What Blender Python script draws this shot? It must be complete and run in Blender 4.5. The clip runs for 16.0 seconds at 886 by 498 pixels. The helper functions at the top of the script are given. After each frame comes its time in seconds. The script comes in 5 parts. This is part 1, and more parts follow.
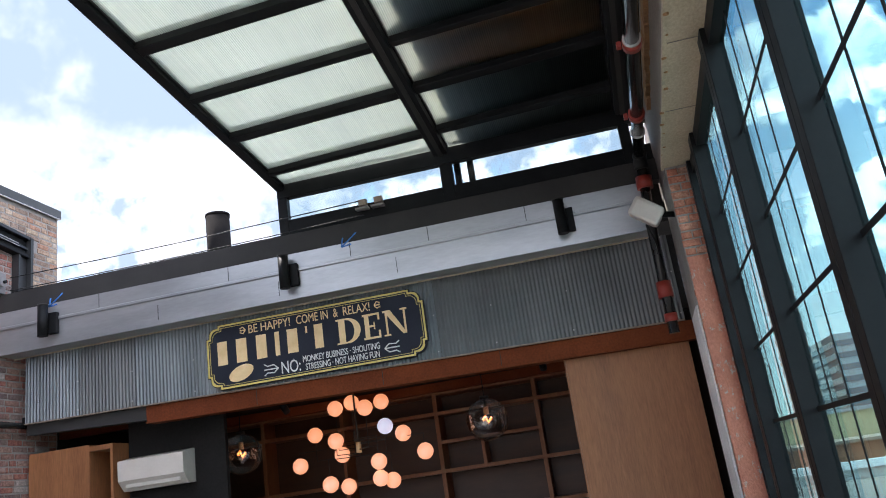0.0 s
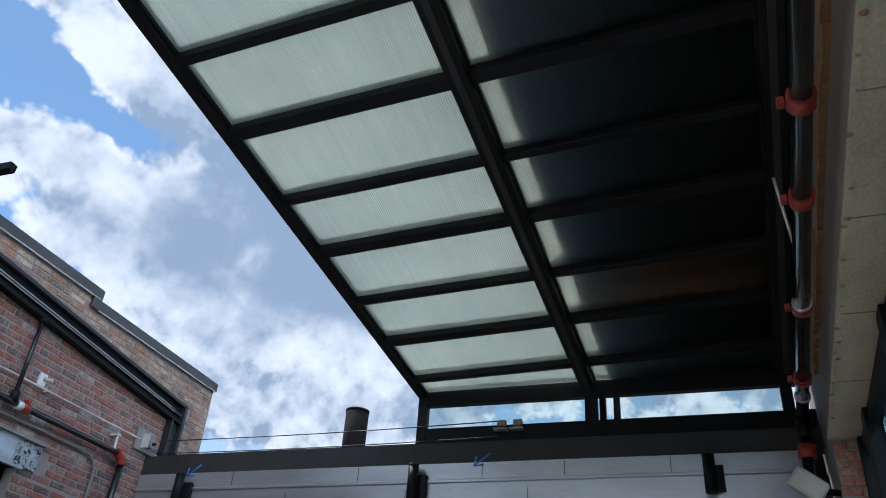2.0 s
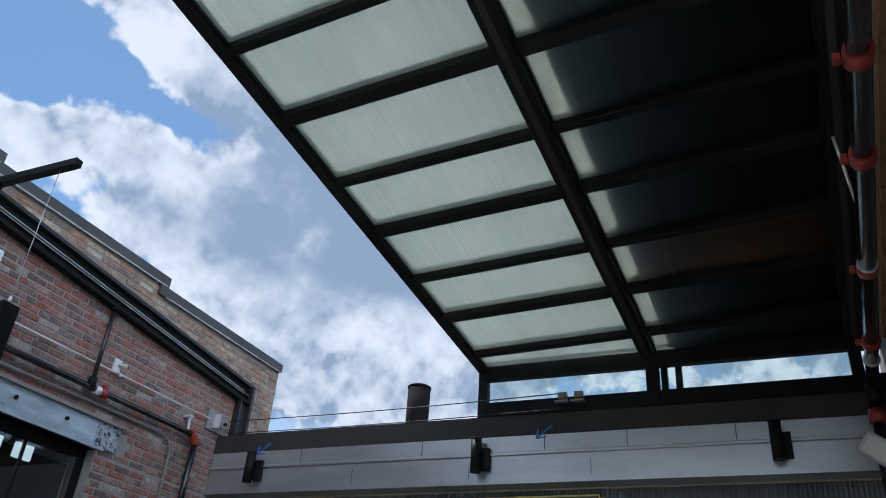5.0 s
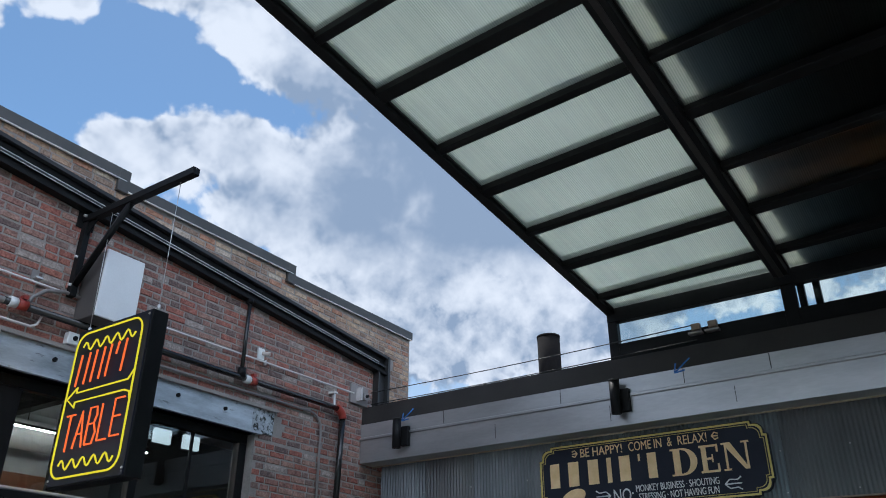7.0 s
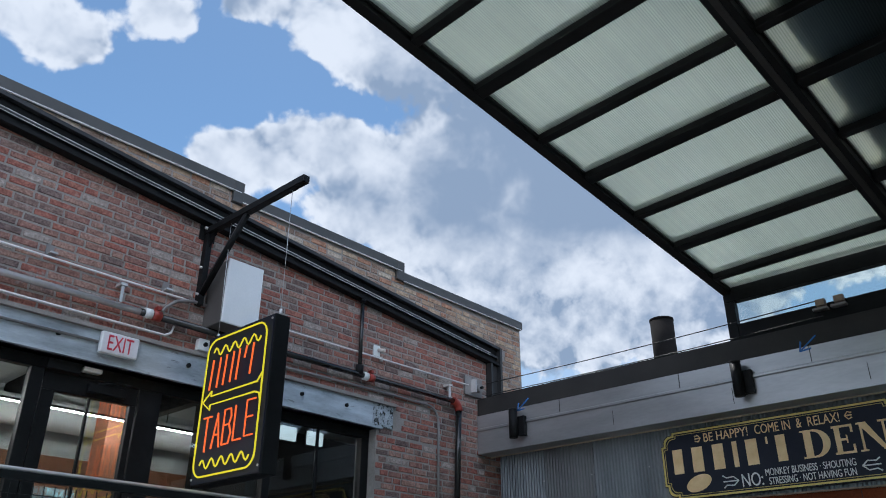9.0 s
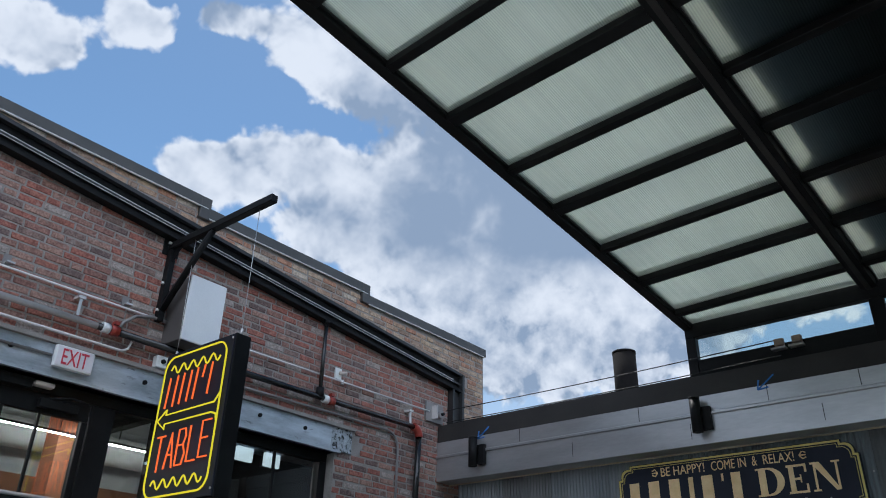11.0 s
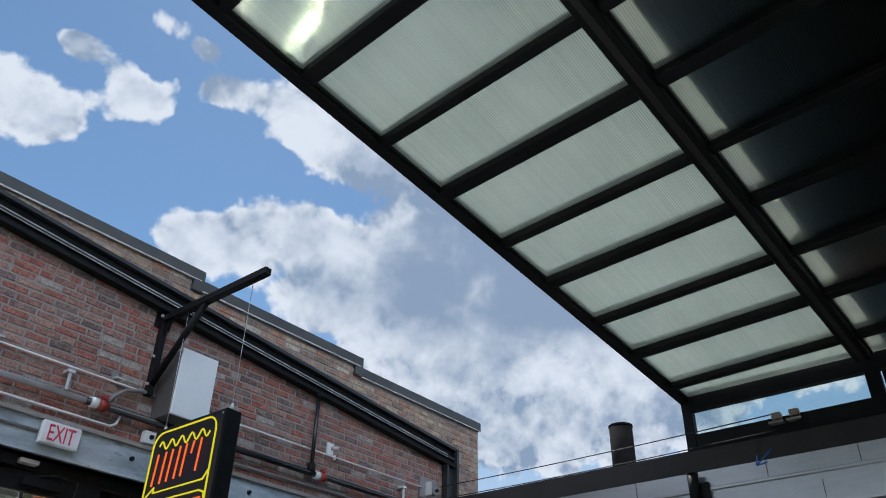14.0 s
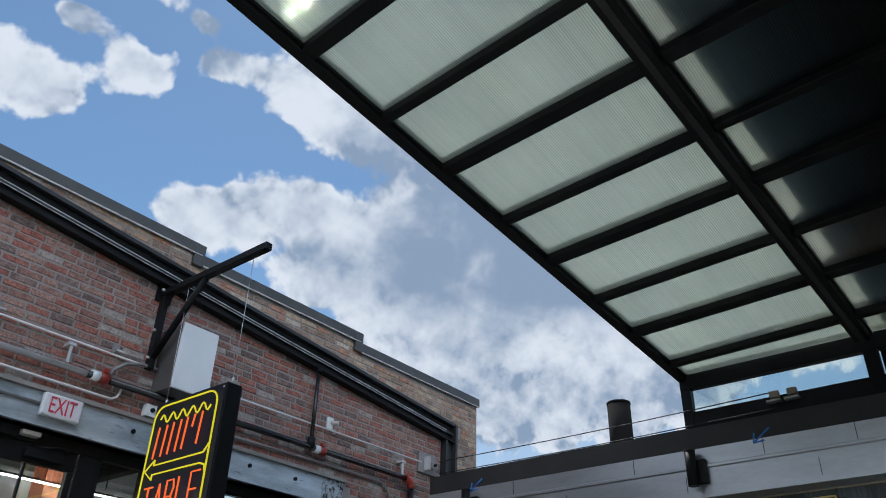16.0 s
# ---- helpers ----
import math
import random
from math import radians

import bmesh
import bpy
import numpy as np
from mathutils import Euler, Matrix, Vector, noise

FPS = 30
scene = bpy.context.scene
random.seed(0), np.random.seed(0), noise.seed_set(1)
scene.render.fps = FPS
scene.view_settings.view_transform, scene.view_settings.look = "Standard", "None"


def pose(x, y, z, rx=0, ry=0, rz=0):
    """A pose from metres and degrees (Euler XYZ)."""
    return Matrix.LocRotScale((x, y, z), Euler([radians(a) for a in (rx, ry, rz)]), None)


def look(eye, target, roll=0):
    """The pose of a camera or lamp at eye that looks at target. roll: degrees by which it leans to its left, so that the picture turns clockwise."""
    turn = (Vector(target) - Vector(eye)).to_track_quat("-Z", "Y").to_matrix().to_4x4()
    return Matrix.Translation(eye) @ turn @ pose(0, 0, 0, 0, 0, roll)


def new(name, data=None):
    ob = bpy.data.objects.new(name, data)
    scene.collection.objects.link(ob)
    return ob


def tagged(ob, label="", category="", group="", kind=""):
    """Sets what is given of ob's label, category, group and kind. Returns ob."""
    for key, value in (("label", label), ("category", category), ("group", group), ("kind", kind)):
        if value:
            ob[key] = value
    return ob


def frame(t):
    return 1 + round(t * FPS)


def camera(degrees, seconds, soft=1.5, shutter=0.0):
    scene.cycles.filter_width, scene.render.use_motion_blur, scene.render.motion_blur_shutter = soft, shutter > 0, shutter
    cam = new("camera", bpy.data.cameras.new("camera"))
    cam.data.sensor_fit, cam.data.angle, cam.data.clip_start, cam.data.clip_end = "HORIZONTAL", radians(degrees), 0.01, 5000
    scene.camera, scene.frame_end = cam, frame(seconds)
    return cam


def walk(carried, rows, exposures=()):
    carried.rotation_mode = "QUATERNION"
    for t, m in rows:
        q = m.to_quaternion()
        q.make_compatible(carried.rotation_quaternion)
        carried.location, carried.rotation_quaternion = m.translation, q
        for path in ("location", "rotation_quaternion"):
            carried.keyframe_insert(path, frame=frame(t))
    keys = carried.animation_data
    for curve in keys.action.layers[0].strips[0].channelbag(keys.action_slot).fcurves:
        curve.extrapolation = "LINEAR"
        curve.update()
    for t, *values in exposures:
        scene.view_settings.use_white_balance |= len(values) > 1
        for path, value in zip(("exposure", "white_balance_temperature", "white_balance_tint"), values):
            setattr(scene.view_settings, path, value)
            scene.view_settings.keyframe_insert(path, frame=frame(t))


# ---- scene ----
# camera: lens, then seconds, eye, yaw, pitch, roll
cam = camera(59.0, 16.0, soft=1.0)
PATH = [
    (0, (0.005, 0.242, 1.512), 10.09, 16.54, -8.39),
    (0.5, (-0.001, 0.228, 1.537), 14.12, 22.55, -4.89),
    (1, (-0.017, 0.230, 1.552), 17.19, 26.71, 0.39),
    (1.5, (-0.022, 0.196, 1.565), 19.66, 29.22, 3.19),
    (2, (-0.025, 0.151, 1.573), 20.80, 32.32, 4.40),
    (2.5, (-0.014, 0.108, 1.577), 22.29, 35.88, 4.98),
    (3, (-0.011, 0.086, 1.570), 24.02, 38.75, 4.98),
    (3.5, (-0.020, 0.080, 1.559), 24.62, 37.64, 4.13),
    (4, (-0.015, 0.120, 1.555), 24.51, 33.02, 3.61),
    (4.2, (-0.008, 0.133, 1.558), 24.66, 31.89, 4.15),
    (6.3, (0.009, 0.110, 1.551), 29.16, 28.85, 2.38),
    (6.5, (0.003, 0.099, 1.559), 30.94, 28.12, 1.74),
    (7, (-0.003, 0.073, 1.562), 34.33, 26.61, 0.08),
    (7.5, (-0.003, 0.041, 1.563), 36.82, 26.09, -0.45),
    (8, (-0.022, 0.023, 1.568), 39.47, 26.23, -0.64),
    (8.2, (-0.029, 0.016, 1.566), 40.49, 26.33, -0.63),
    (10.3, (-0.001, -0.016, 1.598), 43.48, 25.49, 0.70),
    (10.5, (-0.003, -0.006, 1.602), 42.18, 25.87, 0.84),
    (11, (0.000, 0.000, 1.600), 39.94, 27.48, 1.35),
    (11.5, (-0.007, -0.002, 1.610), 38.93, 29.59, 1.59),
    (12, (0.000, -0.006, 1.618), 39.09, 31.51, 1.54),
    (12.5, (0.017, -0.001, 1.616), 39.69, 32.82, 1.53),
    (13, (0.026, 0.004, 1.619), 39.88, 33.07, 1.51),
    (13.5, (0.027, 0.005, 1.617), 39.85, 32.89, 1.37),
    (14, (0.023, -0.005, 1.618), 39.67, 32.59, 1.20),
    (14.5, (0.013, -0.004, 1.620), 39.50, 32.23, 1.14),
    (15, (0.015, -0.001, 1.622), 39.48, 31.57, 1.21),
    (15.5, (0.015, -0.002, 1.615), 39.56, 31.12, 1.50),
    (16, (0.009, -0.007, 1.621), 39.58, 30.88, 1.64),
]


def aim(eye, yaw, pitch, roll):
    return pose(*eye, 0, 0, yaw) @ pose(0, 0, 0, 90 + pitch) @ pose(0, 0, 0, 0, 0, roll)


walk(cam, [(t, aim(e, yaw, pitch, roll)) for t, e, yaw, pitch, roll in PATH],
     exposures=[(0.0, 1.28, 6450, 17), (0.3, 0.95, 6100, 14), (0.7, 0.6, 5960, 12), (1.2, 0.44, 5930, 11), (2.5, 0.31, 5920, 11), (4.0, 0.22, 5930, 11), (7.0, 0.15, 5990, 11), (11.0, 0.09, 6060, 11), (16.0, 0.02, 6150, 10)])

# ---- world: blue sky with cumulus, sun ahead to the left ----
SUN_DIR = Vector((-0.41, 0.315, 0.855)).normalized()
# clouds: place on the cloud deck, radius, weight
BANK = [
    (-1.011, 0.599, 0.128, 1.30),
    (-1.045, 0.569, 0.092, 1.15),
    (-0.902, 0.685, 0.128, 1.20),
    (-0.902, 0.829, 0.194, 1.00),
    (-0.673, 0.616, 0.104, 1.10),
    (-0.716, 0.541, 0.036, 0.70),
    (-0.631, 0.649, 0.143, 1.10),
    (-0.535, 0.542, 0.088, 0.90),
    (-0.729, 0.872, 0.321, 1.10),
    (-0.682, 1.043, 0.342, 0.80),
    (-0.705, 1.372, 0.399, 0.62),
    (-0.445, 1.030, 0.333, 1.00),
    (-0.997, 1.022, 0.170, 0.80),
    (-0.844, 1.119, 0.137, 0.75),
    (-0.955, 1.488, 0.243, 0.50),
    (-0.669, 1.563, 0.302, 0.60),
    (-1.026, 0.675, 0.139, 1.00),
    (-0.884, 0.666, 0.092, 0.90),
    (-1.049, 0.596, 0.085, 0.60),
    (-1.066, 1.421, 0.285, 0.50),
    (-0.861, 1.595, 0.307, 0.50),
    (-0.662, 1.572, 0.183, 0.50),
    (-1.044, 0.823, 0.126, 0.90),
    (-0.60, 0.50, 0.12, 0.50),
    (-1.12, 1.60, 0.28, 0.90),
    (-0.88, 1.72, 0.28, 0.90),
    (-0.60, 1.75, 0.26, 0.60),
    (-0.98, 1.30, 0.22, 0.75),
    (-1.05, 1.15, 0.16, 0.75),
    (-0.85, 1.45, 0.22, 0.75),
    (-0.62, 1.55, 0.25, 0.60),
    (-0.73, 0.525, 0.085, 0.75),
    (-0.66, 0.49, 0.10, 0.60),
    (-0.68, 0.58, 0.10, 0.75),
    (-0.77, 0.605, 0.065, 0.80),
    (-0.56, 0.60, 0.16, 0.80),
    (-0.62, 0.72, 0.20, 0.60),
    (-0.72, 0.60, 0.09, 0.70),
]
PUFFS = [
    (-0.925, 0.226, 0.126, 1.33),
    (-0.951, 0.303, 0.086, 1.33),
    (-1.003, 0.248, 0.086, 1.33),
    (-0.818, 0.275, 0.060, 1.70),
    (-0.831, 0.245, 0.027, 1.70),
    (-0.840, 0.350, 0.073, 1.70),
    (-0.722, 0.311, 0.046, 1.70),
    (-0.745, 0.409, 0.073, 1.70),
    (-0.716, 0.363, 0.029, 1.70),
    (-0.709, 0.478, 0.069, 0.94),
    (-0.777, 0.517, 0.046, 0.94),
    (-0.711, 0.523, 0.073, 0.94),
    (-0.841, 0.356, 0.052, 0.86),
    (-0.754, 0.426, 0.046, 0.72),
    (-0.968, 0.267, 0.105, 0.29),
]
GAPS = [
    (-0.995, 1.294, 0.047, -1.00),
    (-0.739, 1.291, 0.024, -1.10),
    (-0.910, 1.306, 0.025, -1.00),
    (-0.815, 0.563, 0.045, -0.90),
    (-0.834, 0.496, 0.086, -0.50),
    (-0.898, 1.358, 0.054, -0.60),
    (-0.746, 1.602, 0.079, -0.40),
    (-0.974, 1.172, 0.067, -0.30),
]
AROUND = [
    (-0.697, 0.970, 0.439, 1.25),
    (-0.570, 1.305, 0.399, 1.15),
    (-0.846, 1.460, 0.487, 1.15),
    (-1.006, 1.153, 0.379, 1.15),
    (-0.359, 1.479, 0.270, 0.95),
    (0.426, 1.615, 0.279, 1.60),
    (0.561, 1.467, 0.164, 1.60),
    (0.703, 2.020, 0.282, 1.60),
    (0.007, 1.666, 0.425, 1.15),
    (0.632, 2.402, 0.370, 1.30),
    (0.483, 1.319, 0.196, 1.30),
    (0.631, 1.597, 0.201, 1.30),
    (0.30, 1.38, 0.26, 1.00),
    (0.0, 1.55, 0.45, 0.90),
    (-0.28, 1.45, 0.35, 0.80),
    (0.24, 0.98, 0.28, 0.90),
    (0.45, 1.05, 0.22, 1.00),
    # unseen clouds to the south and east, added to light the courtyard
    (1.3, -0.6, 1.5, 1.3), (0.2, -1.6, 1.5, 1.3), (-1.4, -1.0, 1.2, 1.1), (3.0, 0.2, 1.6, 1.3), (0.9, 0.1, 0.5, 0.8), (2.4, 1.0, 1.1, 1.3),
]
SHADES = [  # brighter tops and greyer bellies
    (-0.62, 0.50, 0.16, 0.30),
    (-0.73, 0.53, 0.09, 0.30),
    (-0.55, 0.62, 0.14, 0.25),
    (-1.027, 0.567, 0.103, 0.28),
    (-0.894, 0.665, 0.102, 0.32),
    (-0.880, 0.807, 0.113, 0.22),
    (-0.673, 0.576, 0.101, 0.30),
    (-1.028, 1.021, 0.141, 0.25),
    (-0.627, 1.375, 0.147, 0.15),
    (-0.659, 0.759, 0.192, -0.22),
    (-0.744, 0.955, 0.222, -0.20),
    (-0.582, 0.931, 0.199, -0.20),
    (-0.516, 1.123, 0.222, -0.12),
    (-0.978, 0.806, 0.073, -0.50),
    (-0.651, 1.171, 0.144, -0.15),
    (-0.923, 0.228, 0.095, 0.35),
    (-0.838, 0.349, 0.054, 0.20),
    (-0.467, 1.185, 0.249, -0.75),
    (-0.420, 1.473, 0.184, -0.35),
    (-0.661, 1.069, 0.144, -0.40),
    (-0.750, 1.387, 0.284, 0.50),
    (-0.989, 1.284, 0.464, 0.45),
    (-0.798, 1.536, 0.116, -0.30),
    (-0.597, 1.499, 0.104, -0.30),
    (-0.854, 1.211, 0.098, -0.25),
    (-0.733, 0.951, 0.275, -0.30),
    (-0.849, 1.336, 0.355, -0.20),
]
world = bpy.data.worlds.new("sky")
scene.world = world
world.use_nodes = True
wn, wl = world.node_tree.nodes, world.node_tree.links
wn.clear()


def wmath(op, a, b=None, c=None):
    n = wn.new("ShaderNodeMath")
    n.operation = op
    for i, v in enumerate((a, b, c)):
        if v is None:
            continue
        if isinstance(v, (int, float)):
            n.inputs[i].default_value = v
        else:
            wl.new(v, n.inputs[i])
    return n.outputs[0]


def wsmooth(v, a, b, lo=0.0, hi=1.0):
    if a > b:
        a, b, lo, hi = b, a, hi, lo
    n = wn.new("ShaderNodeMapRange")
    n.interpolation_type = "SMOOTHSTEP"
    wl.new(v, n.inputs["Value"])
    for key, val in (("From Min", a), ("From Max", b), ("To Min", lo), ("To Max", hi)):
        n.inputs[key].default_value = val
    return n.outputs["Result"]


def wnoise(vec, scale, detail, rough=0.55, distort=0.0):
    n = wn.new("ShaderNodeTexNoise")
    wl.new(vec, n.inputs["Vector"])
    n.inputs["Scale"].default_value = scale
    n.inputs["Detail"].default_value = detail
    n.inputs["Roughness"].default_value = rough
    n.inputs["Distortion"].default_value = distort
    return n.outputs["Fac"]


def wmix(fac, a, b):
    n = wn.new("ShaderNodeMix")
    n.data_type = "RGBA"
    wl.new(fac, n.inputs["Factor"])
    for key, v in (("A", a), ("B", b)):
        s = [i for i in n.inputs if i.name == key and i.type == "RGBA"][0]
        if isinstance(v, tuple):
            s.default_value = (*v, 1)
        else:
            wl.new(v, s)
    return [o for o in n.outputs if o.type == "RGBA"][0]


coord = wn.new("ShaderNodeTexCoord").outputs["Generated"]
sep = wn.new("ShaderNodeSeparateXYZ")
wl.new(coord, sep.inputs[0])
up = wmath("ADD", wmath("MAXIMUM", sep.outputs[2], 0.0), 0.2)
deck = wn.new("ShaderNodeCombineXYZ")
wl.new(wmath("DIVIDE", sep.outputs[0], up), deck.inputs[0])
wl.new(wmath("DIVIDE", sep.outputs[1], up), deck.inputs[1])
deck = deck.outputs[0]


def blob_sum(rows, start):
    total = start
    for x, y, r, w in rows:
        d = wn.new("ShaderNodeVectorMath")
        d.operation = "DISTANCE"
        wl.new(deck, d.inputs[0])
        d.inputs[1].default_value = (x, y, 0)
        total = wmath("ADD", total, wsmooth(d.outputs["Value"], 0.0, r * 1.25, w, 0.0))
    return total


def raised(dz):
    """The direction a little nearer to the sun."""
    n = wn.new("ShaderNodeVectorMath")
    wl.new(coord, n.inputs[0])
    n.inputs[1].default_value = (-0.3 * dz, 0.25 * dz, dz)
    return n.outputs[0]


def voronoi(vec, scale, detail):
    n = wn.new("ShaderNodeTexVoronoi")
    n.voronoi_dimensions, n.feature = "3D", "SMOOTH_F1"
    wl.new(vec, n.inputs["Vector"])
    for key, val in (("Scale", scale), ("Detail", detail), ("Roughness", 0.5), ("Lacunarity", 2.2), ("Smoothness", 0.5)):
        n.inputs[key].default_value = val
    return n.outputs["Distance"]


def puffs(vec, size=13.0):
    """Rounded heads on rounded heads."""
    w = wn.new("ShaderNodeVectorMath")
    w.operation = "MULTIPLY_ADD"
    n = wn.new("ShaderNodeTexNoise")
    wl.new(vec, n.inputs["Vector"])
    n.inputs["Scale"].default_value, n.inputs["Detail"].default_value = 0.8 * size, 4.0
    wl.new(n.outputs["Color"], w.inputs[0])
    w.inputs[1].default_value = (0.6 / size, 0.6 / size, 0.6 / size)
    wl.new(vec, w.inputs[2])
    return wmath("MULTIPLY", wmath("SUBTRACT", 0.5, voronoi(w.outputs[0], size, 3.0)), 1.7)


def swell(vec):
    return wmath("MULTIPLY", wmath("SUBTRACT", wnoise(vec, 4.5, 4, 0.5, 0.2), 0.5), 2.2)


low = wsmooth(sep.outputs[2], 0.36, 0.48, 1.0, 0.0)    # clouds farther off look smaller


def heads(vec):
    return wmath("ADD", wmath("MULTIPLY", puffs(vec, 26.0), low), wmath("MULTIPLY", puffs(vec), wmath("SUBTRACT", 1.0, low)))


here = heads(coord)
broad = swell(coord)
wisp = wmath("MULTIPLY", wmath("SUBTRACT", wnoise(coord, 30.0, 5, 0.6, 0.2), 0.5), 1.0)
# cloud cover is raised behind the camera, out of view, for more light
density = blob_sum(BANK + PUFFS + GAPS + AROUND, wmath("ADD", wmath("ADD", wmath("ADD", here, broad), wisp), wsmooth(sep.outputs[1], 0.15, -0.3, -0.72, 0.35)))
cover = wsmooth(density, -0.05, 0.5)
relief = wmath("SUBTRACT", here, heads(raised(0.024)))
coarse = wmath("SUBTRACT", broad, swell(raised(0.07)))
light = blob_sum(SHADES, wmath("ADD", 0.35, wmath("MULTIPLY", coarse, 0.7)))
crisp = wsmooth(density, 0.3, 1.7, 1.0, 0.3)   # heads near the rim, soft greys inside
light = wmath("ADD", light, wmath("MULTIPLY", crisp, wmath("MULTIPLY", relief, 1.3)))
light = wmath("ADD", light, wsmooth(density, 0.0, 1.2, 0.34, 0.0))
cloud = wmix(wsmooth(light, -0.15, 1.1), (0.262, 0.342, 0.46), (0.73, 0.77, 0.82))
# clouds facing the sun are whiter; out of view boosted up to 3.7x to light the walls
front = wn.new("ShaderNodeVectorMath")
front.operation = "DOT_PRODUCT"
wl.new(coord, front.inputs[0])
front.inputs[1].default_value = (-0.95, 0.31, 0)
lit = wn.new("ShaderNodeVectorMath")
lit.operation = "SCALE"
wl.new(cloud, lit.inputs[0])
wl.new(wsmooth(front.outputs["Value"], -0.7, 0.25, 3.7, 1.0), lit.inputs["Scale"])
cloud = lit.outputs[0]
sky_tex = wn.new("ShaderNodeTexSky")
sky_tex.sky_type = "NISHITA"
sky_tex.sun_disc = False
sky_tex.sun_elevation = math.asin(SUN_DIR.z)
sky_tex.sun_rotation = math.atan2(SUN_DIR.x, SUN_DIR.y)
sky_tex.air_density, sky_tex.dust_density, sky_tex.ozone_density = 1.0, 0.1, 2.0
blue = wn.new("ShaderNodeVectorMath")
blue.operation = "MULTIPLY"
wl.new(sky_tex.outputs[0], blue.inputs[0])
blue.inputs[1].default_value = (0.099, 0.111, 0.107)
haze = wsmooth(sep.outputs[2], 0.05, 0.5, 0.8, 0.0)
base = wmix(haze, blue.outputs[0], (0.60, 0.67, 0.74))
back = wn.new("ShaderNodeBackground")
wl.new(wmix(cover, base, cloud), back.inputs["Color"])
back.inputs["Strength"].default_value = 1.0
wl.new(back.outputs[0], wn.new("ShaderNodeOutputWorld").inputs[0])

sun = new("sun", bpy.data.lights.new("sun", "SUN"))
sun.data.energy, sun.data.angle, sun.data.color = 4.0, radians(0.9), (1.0, 0.95, 0.87)
sun.matrix_world = look(SUN_DIR * 40, (0, 0, 0))


# ---- materials ----
def node(nt, kind, **sockets):
    n = nt.nodes.new(kind)
    for key, v in sockets.items():
        s = n.inputs[key.replace("_", " ")]
        if hasattr(v, "is_output"):
            nt.links.new(v, s)
        else:
            s.default_value = v
    return n


def start(name):
    m = bpy.data.materials.new(name)
    m.use_nodes = True
    nt = m.node_tree
    nt.nodes.clear()
    return m, nt, nt.nodes.new("ShaderNodeOutputMaterial")


def noise_of(nt, vec, scale, detail=5.0, rough=0.6):
    return node(nt, "ShaderNodeTexNoise", Vector=vec, Scale=scale, Detail=detail, Roughness=rough).outputs["Fac"]


def ramp_of(nt, fac, stops, constant=False):
    r = nt.nodes.new("ShaderNodeValToRGB")
    r.color_ramp.interpolation = "CONSTANT" if constant else "LINEAR"
    while len(r.color_ramp.elements) < len(stops):
        r.color_ramp.elements.new(0.5)
    for e, (p, c) in zip(r.color_ramp.elements, stops):
        e.position, e.color = p, (*c, 1)
    nt.links.new(fac, r.inputs[0])
    return r.outputs[0]


def stretch(nt, vec, sx, sy, sz):
    m = nt.nodes.new("ShaderNodeMapping")
    nt.links.new(vec, m.inputs["Vector"])
    m.inputs["Scale"].default_value = (sx, sy, sz)
    return m.outputs[0]


def blend(nt, fac, a, b, mode="MIX"):
    n = nt.nodes.new("ShaderNodeMix")
    n.data_type, n.blend_type = "RGBA", mode
    if isinstance(fac, float):
        n.inputs["Factor"].default_value = fac
    else:
        nt.links.new(fac, n.inputs["Factor"])
    for key, v in (("A", a), ("B", b)):
        s = [i for i in n.inputs if i.name == key and i.type == "RGBA"][0]
        if isinstance(v, tuple):
            s.default_value = (*v, 1)
        else:
            nt.links.new(v, s)
    return [o for o in n.outputs if o.type == "RGBA"][0]


def surface(name, dark, lite, rough=0.6, metal=0.0, scale=4.0, fine=60.0, bump=0.15, axes=(1, 1, 1), spots=None, coat=0.0, spec=0.5):
    """A worn surface: two colours in large patches, a fine grain, uneven gloss, fine relief."""
    m, nt, out = start(name)
    vec = stretch(nt, nt.nodes.new("ShaderNodeTexCoord").outputs["Object"], *axes)
    big, small = noise_of(nt, vec, scale), noise_of(nt, vec, fine, 4.0)
    col = ramp_of(nt, big, [(0.3, dark), (0.7, lite)])
    col = blend(nt, 0.35 if bump > 0.08 else 0.1, col, ramp_of(nt, small, [(0.3, tuple(0.7 * c for c in dark)), (0.7, tuple(min(1, 1.2 * c) for c in lite))]))
    if spots:
        level, tint = spots
        col = blend(nt, ramp_of(nt, noise_of(nt, vec, scale * 2.7, 8.0, 0.7), [(level, (0, 0, 0)), (level + 0.06, (1, 1, 1))]), col, tint)
    b = node(nt, "ShaderNodeBump", Strength=bump, Distance=0.01, Height=small)
    r = node(nt, "ShaderNodeMapRange", Value=big, To_Min=max(0.03, rough - 0.12), To_Max=min(1.0, rough + 0.12))
    p = node(nt, "ShaderNodeBsdfPrincipled", Base_Color=col, Roughness=r.outputs[0], Metallic=metal, Normal=b.outputs[0], Coat_Weight=coat, Specular_IOR_Level=spec)
    nt.links.new(p.outputs[0], out.inputs[0])
    return m


RED_STOPS = [(0.0, (0.18, 0.125, 0.115)), (0.12, (0.29, 0.15, 0.125)), (0.28, (0.34, 0.13, 0.10)), (0.43, (0.30, 0.165, 0.135)),
             (0.56, (0.345, 0.14, 0.105)), (0.68, (0.245, 0.165, 0.145)), (0.78, (0.36, 0.215, 0.175)), (0.93, (0.40, 0.34, 0.31))]
TAN_STOPS = [(0.0, (0.27, 0.19, 0.145)), (0.2, (0.43, 0.29, 0.20)), (0.36, (0.49, 0.36, 0.25)), (0.5, (0.44, 0.235, 0.155)),
             (0.62, (0.33, 0.235, 0.18)), (0.74, (0.50, 0.38, 0.275)), (0.86, (0.38, 0.275, 0.205)), (0.95, (0.55, 0.46, 0.37))]
